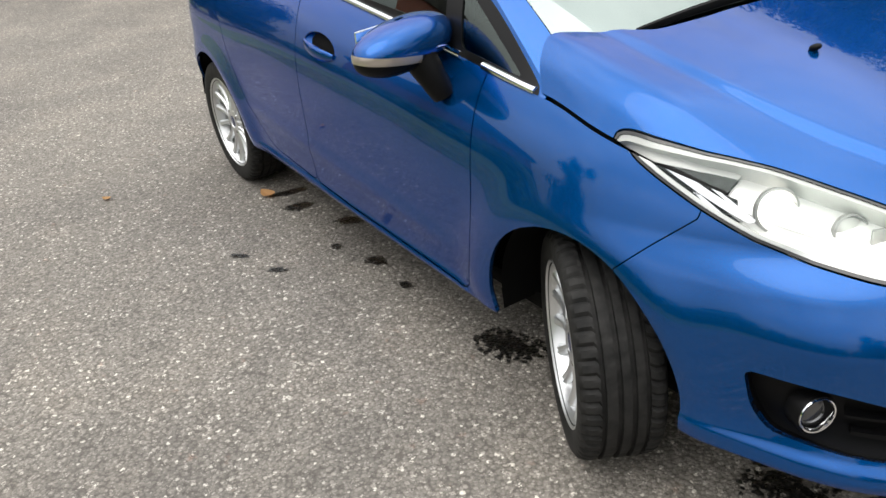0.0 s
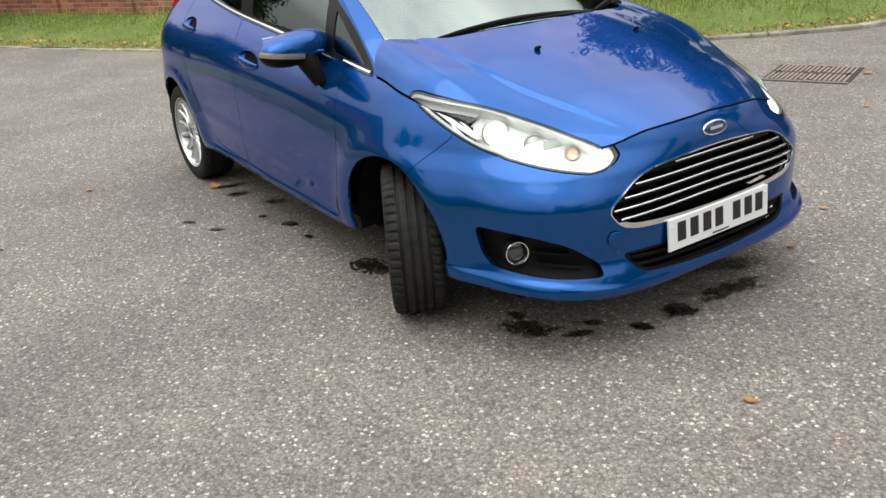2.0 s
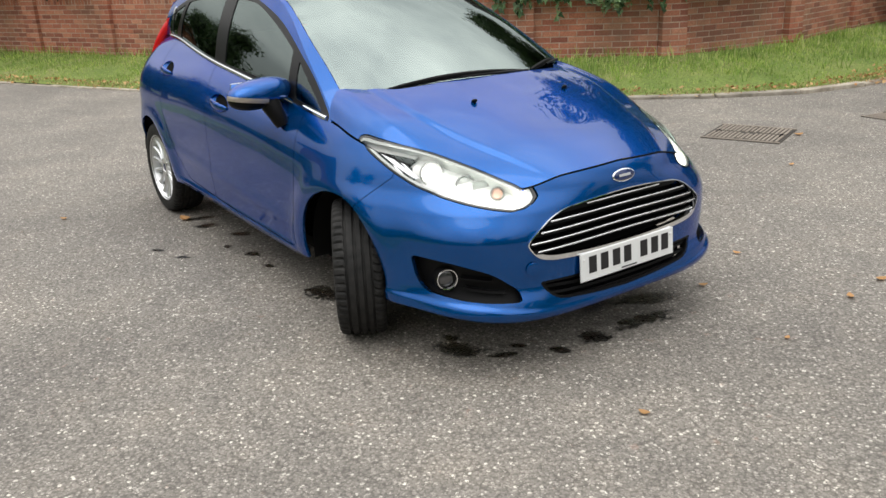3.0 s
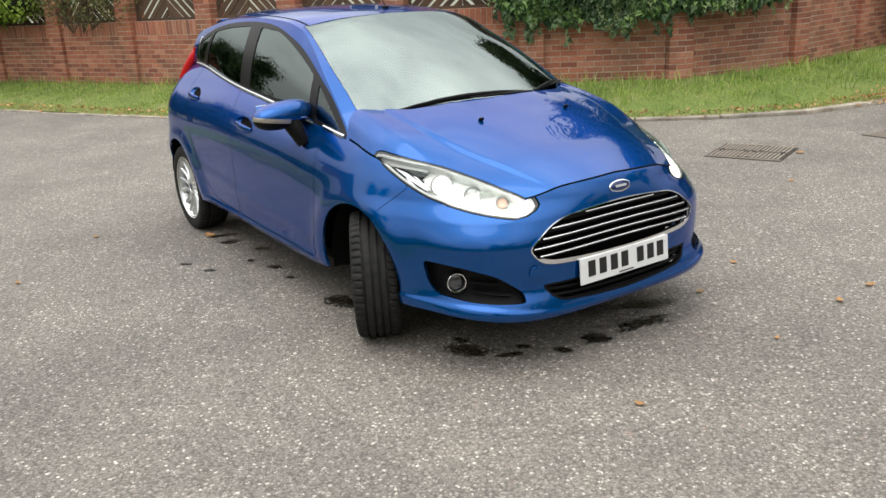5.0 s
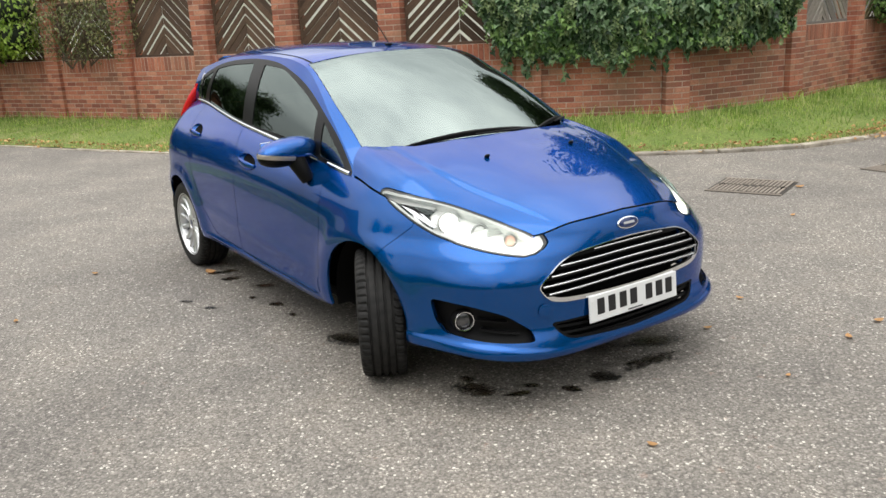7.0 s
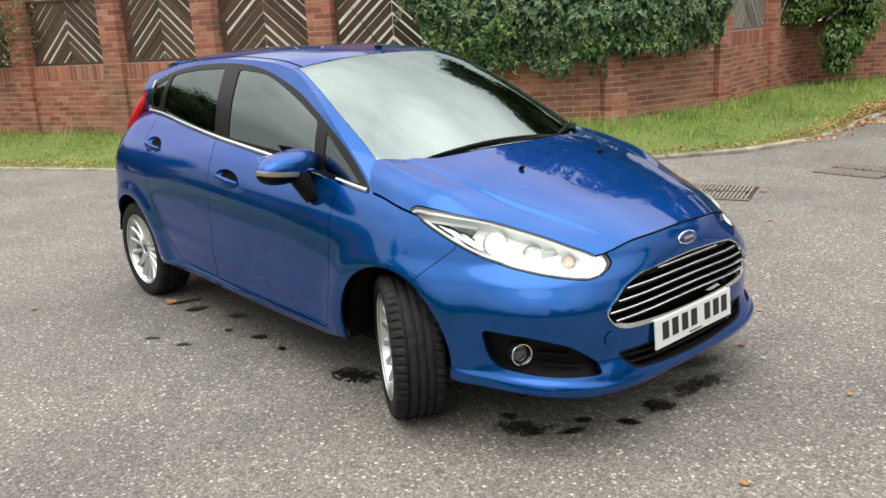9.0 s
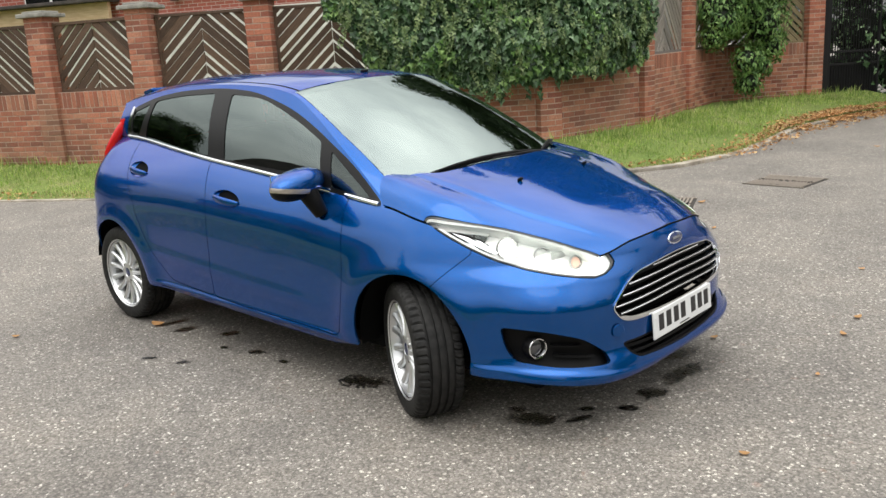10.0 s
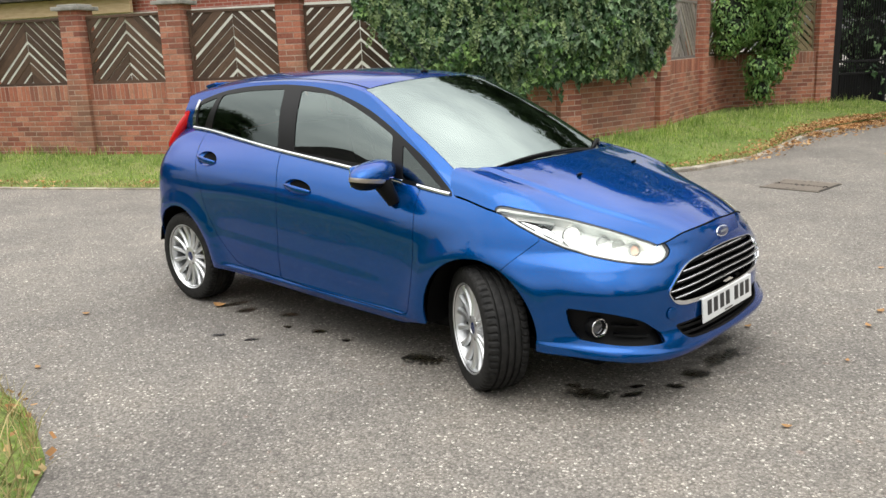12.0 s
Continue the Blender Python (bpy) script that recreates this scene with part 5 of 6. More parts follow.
# covers in the road
def cover(corner, along_deg, size, label):
    th = thing("drain_cover", label, "drain cover", (corner[0], corner[1], 0.0), along_deg, "iron covers in the road")
    part("frame", box_bm((size, size, 0.02), (0, 0, -0.004), 0.003), CAST, th)
    bm = bmesh.new()
    n = 17
    for i in range(n):
        x = ((i + 0.5) / n - 0.5) * size * 0.93
        for j, (y, h) in enumerate(((-0.235, 0.40), (0.235, 0.40))):
            if abs(x) < size * 0.12 and (i + j) % 2:
                h = 0.30
            box_bm((size * 0.93 / n * 0.50, size * h, 0.010), (x, y * size, 0.009), 0.0, None, bm)
    for y in (-0.475, 0.475):
        box_bm((size, size * 0.035, 0.008), (0, y * size, 0.0085), 0.0, None, bm)
    ob = part("raised_bar", bm, STUD, th)
    tagged(ob, kind="stuff")
    for k in (-1, 1):
        part("lifting_slot", box_bm((0.03, 0.10, 0.010), (k * size * 0.40, 0, 0.0085), 0.002), CAVITY, th)
    return th


STUD = material("worn_iron_stud", (0.24, 0.205, 0.17), 0.75, 0.1)
cover((-1.27, 3.83), 20.5, 0.64, "square rusty cast-iron cover set in the asphalt")
cover((-0.69, 5.43), -4.0, 0.62, "square worn cast-iron cover beside the kerb")


# stains and leaves on the road
def stain(x, y, a, b, turn, seed, label="dark wet stain on the asphalt", mat=None):
    rnd_ = random.Random(seed)
    v, f = [], []
    blots = max(14, int(2400 * (a * b) ** 0.5))
    for j in range(blots):
        t, q = rnd_.uniform(0, 6.2832), rnd_.random() ** 0.75
        wob = 1 + 0.45 * noise.noise(Vector((math.cos(t) * 1.7 + seed, math.sin(t) * 1.7, 0)))
        cx, cy = a * q * wob * math.cos(t), b * q * wob * math.sin(t)
        r = rnd_.uniform(0.0045, 0.0125) * (1.4 - 0.7 * q)
        k, n = len(v), 7
        for i in range(n):
            ti, ri = 2 * math.pi * i / n, r * rnd_.uniform(0.55, 1.3)
            v.append((cx + ri * math.cos(ti), cy + ri * math.sin(ti), 0.0042 + 0.000003 * j))
        f.append(list(range(k, k + n)))
    ob = part("wet_stain", plain_mesh("wet_stain", v, f), mat or WET)
    ob.matrix_local = pose(x, y, 0, 0, 0, turn)
    return tagged(ob, label, "stain", "wet stains under the car")


for i, (x, y, a, b, turn) in enumerate(((-0.44, -0.69, 0.135, 0.065, 18), (0.475, -0.56, 0.085, 0.05, 35), (0.63, -0.44, 0.045, 0.018, 60), (0.60, -0.35, 0.035, 0.015, 40), (0.36, -0.52, 0.03, 0.02, 0), (0.74, -0.24, 0.04, 0.02, 35),
                                        (0.745, -0.05, 0.06, 0.045, 40), (0.755, 0.24, 0.13, 0.045, 85), (0.60, 0.42, 0.12, 0.05, 70), (0.35, 0.1, 0.2, 0.12, 30), (-1.625, -0.63, 0.05, 0.032, 60), (-2.11, -0.69, 0.075, 0.03, 75), (-1.93, -0.74, 0.055, 0.03, 65),
                                        (-1.23, -0.73, 0.04, 0.022, 30), (-0.99, -0.74, 0.025, 0.012, 10), (-1.45, -0.79, 0.02, 0.012, 0), (-1.44, -1.05, 0.03, 0.012, 50), (-1.66, -1.12, 0.03, 0.012, 40))):
    stain(x, y, a * 1.2, b * 1.25, turn, i + 3)


def leaf_mesh(name, length, width, curl):
    rows = []
    for t in np.linspace(0, 1, 6):
        w = width * math.sin(math.pi * min(1, t * 0.96 + 0.02)) ** 0.8
        rows.append([(length * (t - 0.5), -w, curl * (4 * (t - 0.5) ** 2) + 0.25 * w), (length * (t - 0.5), 0, curl * 4 * (t - 0.5) ** 2), (length * (t - 0.5), w, curl * (4 * (t - 0.5) ** 2) + 0.35 * w)])
    v = [p for r in rows for p in r]
    return plain_mesh(name, v, [[i * 3 + k, (i + 1) * 3 + k, (i + 1) * 3 + k + 1, i * 3 + k + 1] for i in range(5) for k in range(2)])


LEAF = leaf_mesh("fallen_leaf", 0.065, 0.020, 0.012)
for x, y, tn, sc in ((1.285, -0.36, 20, 0.65), (1.16, 1.42, 70, 0.9), (1.18, 1.12, 130, 0.8), (0.5, 1.23, 10, 0.7), (0.67, 0.74, 60, 0.7), (1.25, 0.53, 100, 0.5), (-2.15, -0.79, 15, 1.5), (-2.72, -1.4, 40, 0.8), (-2.0, -2.0, 0, 0.7), (0.9, 2.4, 33, 0.7), (-0.4, 3.1, 80, 0.8), (-1.6, 10.4, 50, 1.3), (-0.6, 8.3, 10, 1.2), (-2.1, 10.2, 50, 1.5), (0.2, 7.0, 10, 1.0), (-0.95, 4.05, 60, 1.3)):
    ob = part("fallen_leaf", LEAF, DRY)
    ob.matrix_local = pose(x, y, 0.006, 0, 0, tn) @ Matrix.Scale(sc, 4)
    tagged(ob, "dry orange-brown leaf lying on the asphalt", "leaf", "fallen leaves")


def leaf_cloud(name, places, size, material, parent=None, label="", kind="stuff", shape="ivy", droop=0.3):
    """Many small folded leaves at places (point, outward way)."""
    ivy = [(0, 0), (0.42, -0.18), (0.50, 0.22), (0.26, 0.40), (0.0, 1.0), (-0.26, 0.40), (-0.50, 0.22), (-0.42, -0.18)]
    slim = [(0, 0), (0.20, 0.25), (0.22, 0.55), (0.0, 1.0), (-0.22, 0.55), (-0.20, 0.25)]
    base = ivy if shape == "ivy" else slim
    v, f, m = [], [], len(base)
    for p, w in places:
        s = size * random.uniform(0.6, 1.25)
        n = Vector(w) + Vector((random.uniform(-0.7, 0.7), random.uniform(-0.7, 0.7), random.uniform(-0.35, 0.7)))
        n.normalize()
        tip = Vector((random.uniform(-0.7, 0.7), random.uniform(-0.7, 0.7), -droop - random.random()))
        tip = (tip - n * tip.dot(n)).normalized()
        side = tip.cross(n)
        k = len(v)
        for a, b in base:
            v.append(Vector(p) + side * (a * s) + tip * (b * s) + n * (abs(a) * s * 0.28 - 0.12 * s * b * b))
        half = m // 2
        f += [[k] + [k + i for i in range(1, half + 1)], [k] + [k + i for i in range(half, m)]]
    return tagged(part(name, plain_mesh(name, v, f), material, parent), label, kind=kind)


wall_path = along(WALL, 0.05)
wall_dir = np.gradient(wall_path, axis=0)
wall_dir /= np.linalg.norm(wall_dir, axis=1, keepdims=True)
road_way = np.stack([wall_dir[:, 1], -wall_dir[:, 0]], 1)


def nearest(p):
    return int(np.argmin(np.hypot(wall_path[:, 0] - p[0], wall_path[:, 1] - p[1])))


# ivy over the fence
ivy = thing("ivy", "dense dark green ivy hanging over the fence and wall", "ivy", (*wall_path[nearest((-5.0, 5.5))], 0.2))
i0, i1 = nearest((-6.25, 4.38)), nearest((-3.98, 8.15))
origin = Vector(ivy.location)
spots, back_v, back_f = [], [], []


def ivy_bottom(i):
    t = (i - i0) / (i1 - i0)
    return 1.10 + 0.15 * noise.noise(Vector((i * 0.09, 3.0, 0))) + 0.10 * noise.noise(Vector((i * 0.35, 1.0, 0))) + 0.95 * float(smooth(0.16, 0.0, t)) + 0.12 * float(smooth(0.8, 1.0, t)) - 0.10 * float(smooth(0.1, 0.3, t) * smooth(0.6, 0.4, t))


def ivy_depth(i, z):
    return 0.20 + 0.14 * noise.noise(Vector((i * 0.06, z * 1.7, 0))) + 0.16 * float(smooth(1.0, 1.7, z)) + 0.08 * noise.noise(Vector((i * 0.2, z * 4, 5)))


for _ in range(15000):
    i = random.randrange(i0, i1)
    lo = ivy_bottom(i)
    z = lo + (3.0 - lo) * random.random() ** 1.15
    d = ivy_depth(i, z) * random.uniform(0.72, 1.08)
    p = wall_path[i] + road_way[i] * (0.10 + d)
    if z > 2.5 + 0.4 * noise.noise(Vector((i * 0.1, 9, 0))):
        continue
    spots.append(((p[0] - origin.x + random.uniform(-0.03, 0.03), p[1] - origin.y + random.uniform(-0.03, 0.03), z - origin.z), (road_way[i][0], road_way[i][1], 0.25)))
for _ in range(26):
    i = random.randrange(i0, i1)
    z, x = ivy_bottom(i) + 0.1, 0.0
    for k in range(random.randrange(4, 14)):
        z -= random.uniform(0.02, 0.045)
        x += random.uniform(-0.02, 0.02)
        p = wall_path[i] + road_way[i] * 0.20 + wall_dir[i] * x
        spots.append(((p[0] - origin.x, p[1] - origin.y, z - origin.z), (road_way[i][0], road_way[i][1], 0.2)))
leaf_cloud("ivy_leaves", spots, 0.080, IVY, ivy, "glossy dark ivy leaves")
light_spots = [(Vector(p) + Vector(w) * 0.05, w) for p, w in spots if noise.noise(Vector(p) * 2.3) > 0.22][:1500]
leaf_cloud("ivy_young_leaves", light_spots, 0.062, BUSH, ivy, "paler young ivy leaves")
trails = []
for _ in range(95):
    i = random.randrange(i0 + 3, i1 - 3)
    z, x, drift_ = random.uniform(ivy_bottom(i) + 0.25, 2.45), 0.0, random.uniform(-0.012, 0.012)
    for k in range(random.randrange(8, 26)):
        z -= random.uniform(0.014, 0.028)
        x += drift_ + random.uniform(-0.006, 0.006)
        p = wall_path[i] + road_way[i] * (0.155 + ivy_depth(i, max(z, 1.1))) + wall_dir[i] * (x + (0.018 if k % 2 else -0.018))
        if z > ivy_bottom(i) - 0.15:
            trails.append(((p[0] - origin.x, p[1] - origin.y, z - origin.z), (road_way[i][0], road_way[i][1], 0.5)))
leaf_cloud("ivy_shoot", trails, 0.048, TRAIL, ivy, "pale trailing ivy shoots")
# near-black sheet behind the leaves, painting the ivy's inner shade
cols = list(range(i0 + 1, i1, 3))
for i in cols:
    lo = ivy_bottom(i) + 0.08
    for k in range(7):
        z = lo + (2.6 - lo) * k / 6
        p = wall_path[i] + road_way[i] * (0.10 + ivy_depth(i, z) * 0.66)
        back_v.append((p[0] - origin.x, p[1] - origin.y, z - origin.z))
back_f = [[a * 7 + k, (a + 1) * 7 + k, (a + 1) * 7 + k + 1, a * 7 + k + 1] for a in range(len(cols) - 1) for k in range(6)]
part("ivy_shade_sheet", plain_mesh("ivy_shade_sheet", back_v, back_f, 60), SHADE, ivy)


OLIVE = leafy("olive_leaf", (0.05, 0.07, 0.02), (0.13, 0.15, 0.05), (0.30, 0.30, 0.13), 0.5)


def bush(name, at, clumps, count, size, mat, label, shape="slim", core=True, twigs=0):
    """A shrub: leaf clumps (x, y, z, radius) round its foot, near-black cores painting its inner shade, and bare twigs.
    """
    th = thing(name, label, "bush", at)
    places = []
    for _ in range(count):
        cx, cy, cz, r = random.choices(clumps, [c[3] ** 2 for c in clumps])[0]
        w = Vector((random.gauss(0, 1), random.gauss(0, 1), random.gauss(0, 1))).normalized()
        q = r * (0.72 + 0.28 * random.random()) * (1 + 0.35 * noise.noise(w * 2.5 + Vector((cx, cy, cz))))
        places.append((Vector((cx, cy, cz)) + w * q, w))
    leaf_cloud("leaves", places, size, mat, th, "", "stuff", shape)
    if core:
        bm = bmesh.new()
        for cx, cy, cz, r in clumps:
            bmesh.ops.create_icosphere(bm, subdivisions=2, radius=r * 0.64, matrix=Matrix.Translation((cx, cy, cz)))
        part("shade_core", bm, SHADE, th)
    for k in range(twigs):
        cx, cy, cz, r = random.choice(clumps)
        a = Vector((cx * 0.4, cy * 0.4, max(0.0, cz - r * 1.2)))
        b = Vector((cx, cy, cz)) + Vector((random.uniform(-1, 1), random.uniform(-1, 1), random.uniform(-0.2, 1))) * r * 1.15
        tube("twig", [a, a.lerp(b, 0.5) + Vector((random.uniform(-0.1, 0.1), random.uniform(-0.1, 0.1), 0.05)), b], lambda t: 0.009 - 0.006 * t, TWIG, th, "", 1.0, 5)
    return th


# last three clumps stand in for the dark shadow under the shrub
bush("shrub", (-4.25, 12.35, 0.15), [(0.05, 0, 1.85, 0.62), (0.4, 0.3, 1.5, 0.5), (-0.05, -0.5, 1.8, 0.5), (0.4, 0.5, 2.05, 0.5), (0.2, -0.2, 2.45, 0.65), (0.5, 0.45, 1.1, 0.34), (0.0, -0.85, 1.3, 0.26), (0.1, -0.75, 1.55, 0.34), (0.45, 0.1, 0.75, 0.28), (0.42, -0.35, 0.85, 0.30), (0.45, -0.3, 0.45, 0.26)], 9000, 0.085, BUSH, "leafy green shrub spilling over the brick wall", "slim", True, 14)
bush("shrub", (-14.35, -0.35, 0.2), [(0, 0, 1.65, 0.52), (-0.8, -0.3, 1.55, 0.6), (0.45, 0.3, 1.6, 0.42), (-0.3, 0.1, 1.3, 0.36), (-1.6, -0.7, 1.6, 0.6), (0.1, 0.0, 2.1, 0.5), (-0.7, -0.2, 2.15, 0.5), (0.75, 0.4, 1.95, 0.5), (0.85, 0.35, 1.5, 0.4)], 8000, 0.08, FRESH, "bright yellow-green shrub in front of the fence", "slim", True, 6)
bush("shrub", (-12.55, 0.62, 0.2), [(0, 0, 1.5, 0.5), (0.5, 0.3, 1.4, 0.42), (-0.6, -0.2, 1.55, 0.45), (0.8, 0.45, 1.75, 0.4), (0.2, 0.1, 2.05, 0.45), (-0.4, -0.1, 1.95, 0.45), (1.1, 0.55, 1.45, 0.42), (1.1, 0.6, 1.95, 0.4)], 4200, 0.055, OLIVE, "sparse twiggy shrub with small leaves", "slim", False, 46)


# fence panels of slanting boards
def clip_poly(poly, a, b, c):
    """The part of a polygon with a x + b z <= c."""
    out = []
    for i, p in enumerate(poly):
        q = poly[(i + 1) % len(poly)]
        dp, dq = a * p[0] + b * p[1] - c, a * q[0] + b * q[1] - c
        if dp <= 0:
            out.append(p)
        if (dp < 0 < dq) or (dq < 0 < dp):
            t = dp / (dp - dq)
            out.append((p[0] + (q[0] - p[0]) * t, p[1] + (q[1] - p[1]) * t))
    return out


def fence_panel(width, height, material, label, seed, sway=0.0):
    rnd_ = random.Random(seed)
    th = thing("fence_panel", label, "fence panel", group="chevron fence panels")
    slope = math.tan(radians(43))
    for sx in (-1, 1):
        c = -width / 2 * slope
        step = 0.108 / math.cos(math.atan(slope))
        k = 0
        while c < height + slope * width / 2:
            lo, hi = c + rnd_.uniform(0.001, 0.008), c + step - rnd_.choice((0.010, 0.022, 0.032, 0.042, 0.052))
            poly = [(0.004, 0.02), (width / 2, 0.02), (width / 2, height), (0.004, height)]
            poly = clip_poly(poly, slope, 1, hi)
            poly = clip_poly(poly, -slope, -1, -lo)
            c += step
            if len(poly) < 3:
                continue
            cx, cz = sum(p[0] for p in poly) / len(poly), sum(p[1] for p in poly) / len(poly)
            ang = math.atan(slope)
            turn = Matrix.Rotation(sx * (math.pi / 2 + ang) if sx > 0 else -(math.pi / 2 + ang), 4, "Y")
            place = Matrix.Translation((sx * cx, 0, cz)) @ turn
            inv = place.inverted()
            depth = rnd_.uniform(0.016, 0.022)
            shift = rnd_.uniform(-0.011, 0.011)
            front = [inv @ Vector((sx * x, shift - depth / 2, z)) for x, z in poly]
            rear = [inv @ Vector((sx * x, shift + depth / 2, z)) for x, z in poly]
            n = len(poly)
            f = [list(range(n)), list(range(n, 2 * n))[::-1]] + [[i, n + i, n + (i + 1) % n, (i + 1) % n] for i in range(n)]
            me = plain_mesh("board", front + rear, f)
            bm = bmesh.new()
            bm.from_mesh(me)
            bmesh.ops.recalc_face_normals(bm, faces=bm.faces[:])
            bm.to_mesh(me)
            bm.free()
            part("board", me, material, th).matrix_local = place
    for z in (0.0, height):
        part("rail", box_bm((width, 0.045, 0.04), (0, 0.0, z), 0.004), material, th)
    for x in (-width / 2 + 0.02, width / 2 - 0.02):
        part("stile", box_bm((0.035, 0.04, height - 0.04), (x, 0.004, height / 2), 0.004), material, th)
    return th


spans = []
for i, (a, b) in enumerate(zip(WALL, WALL[1:])):
    a, b = Vector(a), Vector(b)
    d = b - a
    spans.append((i, a, b, d.length, math.degrees(math.atan2(d.y, d.x))))
for i, a, b, length, deg in spans:
    mat = GREY_WOOD if i == 11 else TAN_WOOD if i >= 12 else BROWN_WOOD
    label = "weathered grey chevron fence panel on the brick wall" if i == 11 else "pale tan chevron fence panel on the brick wall" if i >= 12 else "dark brown chevron fence panel between brick pillars"
    th = fence_panel(length - 0.36, FENCE_Z - TOP_Z - 0.03, mat, label, i)
    c = (a + b) / 2
    th.matrix_world = pose(c.x, c.y, TOP_Z + 0.02, random.uniform(-0.6, 0.6), 0, deg)


# iron gate beside the wall's end
gate = thing("iron_gate", "tall black wrought-iron gate leaf standing open", "gate", (-3.22, 14.22, 0.0), 54)
part("gate_post", box_bm((0.12, 0.12, 2.6), (0, 0, 1.3), 0.012), IRON, gate)
part("gate_frame", box_bm((0.05, 0.05, 2.35), (0.10, 0, 1.25), 0.006), IRON, gate)
part("gate_frame", box_bm((0.05, 0.05, 2.35), (1.22, 0, 1.25), 0.006), IRON, gate)
for z in (0.10, 0.78, 1.02, 2.38):
    part("gate_rail", box_bm((1.14, 0.035, 0.045), (0.66, 0, z), 0.005), IRON, gate)
for k in range(19):
    part("gate_bar", box_bm((0.018, 0.018, 2.30), (0.14 + 0.058 * k, 0, 1.25), 0.003), IRON, gate)
part("lower_sheet", box_bm((1.08, 0.006, 0.66), (0.66, 0.016, 0.44)), IRON, gate)
for k in range(12):
    v, f = lathe([(0.032, -0.007), (0.040, -0.007), (0.040, 0.007), (0.032, 0.007), (0.032, -0.007)], 16)
    part("scroll_ring", plain_mesh("scroll_ring", [(p[0] + 0.18 + 0.086 * k, p[1], p[2] + 0.90) for p in v], f, 40), IRON, gate)
for k in range(6):
    v, f = lathe([(0.075, -0.007), (0.086, -0.007), (0.086, 0.007), (0.075, 0.007), (0.075, -0.007)], 20)
    part("scroll_ring", plain_mesh("scroll_ring", [(p[0] + 0.23 + 0.172 * k, p[1], p[2] + 1.55 + 0.25 * (k % 2)) for p in v], f, 40), IRON, gate)
bush("hedge", (-2.3, 16.0, 0.0), [(x * 0.7, x * 0.5, z, 0.75) for x in range(-2, 6) for z in (0.6, 1.4, 2.3, 3.0)], 8000, 0.10, IVY, "dark ivy-clad hedge beyond the gate", "ivy")

# leaf litter by the kerb
def litter(name, places, material, label):
    v, f = [], []
    for p, z in places:
        a, s, tl = random.uniform(0, 6.28), random.uniform(0.014, 0.034), random.uniform(-0.012, 0.012)
        k, ca, sa = len(v), math.cos(a) * s, math.sin(a) * s
        v += [(p[0] - ca, p[1] - sa, z), (p[0] + sa * 0.5, p[1] - ca * 0.5, z + tl), (p[0] + ca, p[1] + sa, z + 0.012), (p[0] - sa * 0.5, p[1] + ca * 0.5, z - tl + 0.012)]
        f.append([k, k + 1, k + 2, k + 3])
    tagged(part(name, plain_mesh(name, v, f), material), label, "leaves", kind="stuff")


drift, thin = [], []
last = len(kerb_line)
for _ in range(17000):
    i = random.randrange(last - 32, last - 2)
    t = (i - (last - 32)) / 26
    r = random.gauss(0.02, 0.13 + 0.20 * t)
    if random.random() > min(1.0, 0.05 + 1.1 * t * t) or noise.noise(Vector((i * 0.4, r * 4, 0))) < -0.25:
        continue
    drift.append((kerb_line[i] + left_way[i] * r + out_way[i] * random.random() * 0.25, 0.022 + (0.05 if r > 0 else 0) + random.random() * 0.025))
for _ in range(1500):
    i = random.randrange(far_i, last - 24)
    r = random.gauss(0.14, 0.10)
    if noise.noise(Vector((i * 0.13, 7.0, 0))) > -0.1:
        thin.append((kerb_line[i] + left_way[i] * r + out_way[i] * random.random() * 0.25, 0.02 + (0.04 if r > 0.06 else 0) + random.random() * 0.015))
litter("leaf_litter", drift, DRY, "thick drift of orange fallen leaves along the kerb")
litter("scattered_litter", thin, DRY, "scattered brown leaves and straw along the verge edge")
litter("near_litter", [((x, near_verge_edge(x) + random.gauss(-0.03, 0.05)), 0.03 + random.random() * 0.02) for x in (random.uniform(-3.5, 0.0) for _ in range(60))], DRY, "orange leaves caught in the near grass edge")


# houses and trees round about
ROOF_TILE = material("dark_roof_tiles", (0.05, 0.042, 0.04), 0.8)
colour_by(ROOF_TILE, ramp(ROOF_TILE, noise_node(ROOF_TILE, 5, 5.0), (0.3, (0.03, 0.026, 0.025)), (0.7, (0.085, 0.07, 0.065))))
FACADE = material("facade_brick", (0.30, 0.10, 0.06), 0.85)
fn_, fl_, fb_ = tree_of(FACADE)
fb = fn_.new("ShaderNodeTexBrick")
fb.inputs["Scale"].default_value, fb.inputs["Mortar Size"].default_value, fb.inputs["Brick Width"].default_value, fb.inputs["Row Height"].default_value = 1.0, 0.006, 0.225, 0.075
fb.inputs["Color1"].default_value, fb.inputs["Color2"].default_value, fb.inputs["Mortar"].default_value = (0.34, 0.09, 0.06, 1), (0.24, 0.065, 0.045, 1), (0.42, 0.34, 0.30, 1)
fm, fc = fn_.new("ShaderNodeMapping"), fn_.new("ShaderNodeTexCoord")
fm.inputs["Rotation"].default_value = (radians(-90), 0, 0)
fl_.new(fc.outputs["Object"], fm.inputs["Vector"])
fl_.new(fm.outputs["Vector"], fb.inputs["Vector"])
fl_.new(fb.outputs["Color"], fb_.inputs["Base Color"])
RENDER = material("white_render", (0.6, 0.6, 0.58), 0.8)
colour_by(RENDER, ramp(RENDER, noise_node(RENDER, 3, 6.0), (0.3, (0.50, 0.49, 0.46)), (0.7, (0.70, 0.69, 0.66))))
WHITE_FRAME = material("white_window_frame", (0.72, 0.72, 0.70), 0.4)


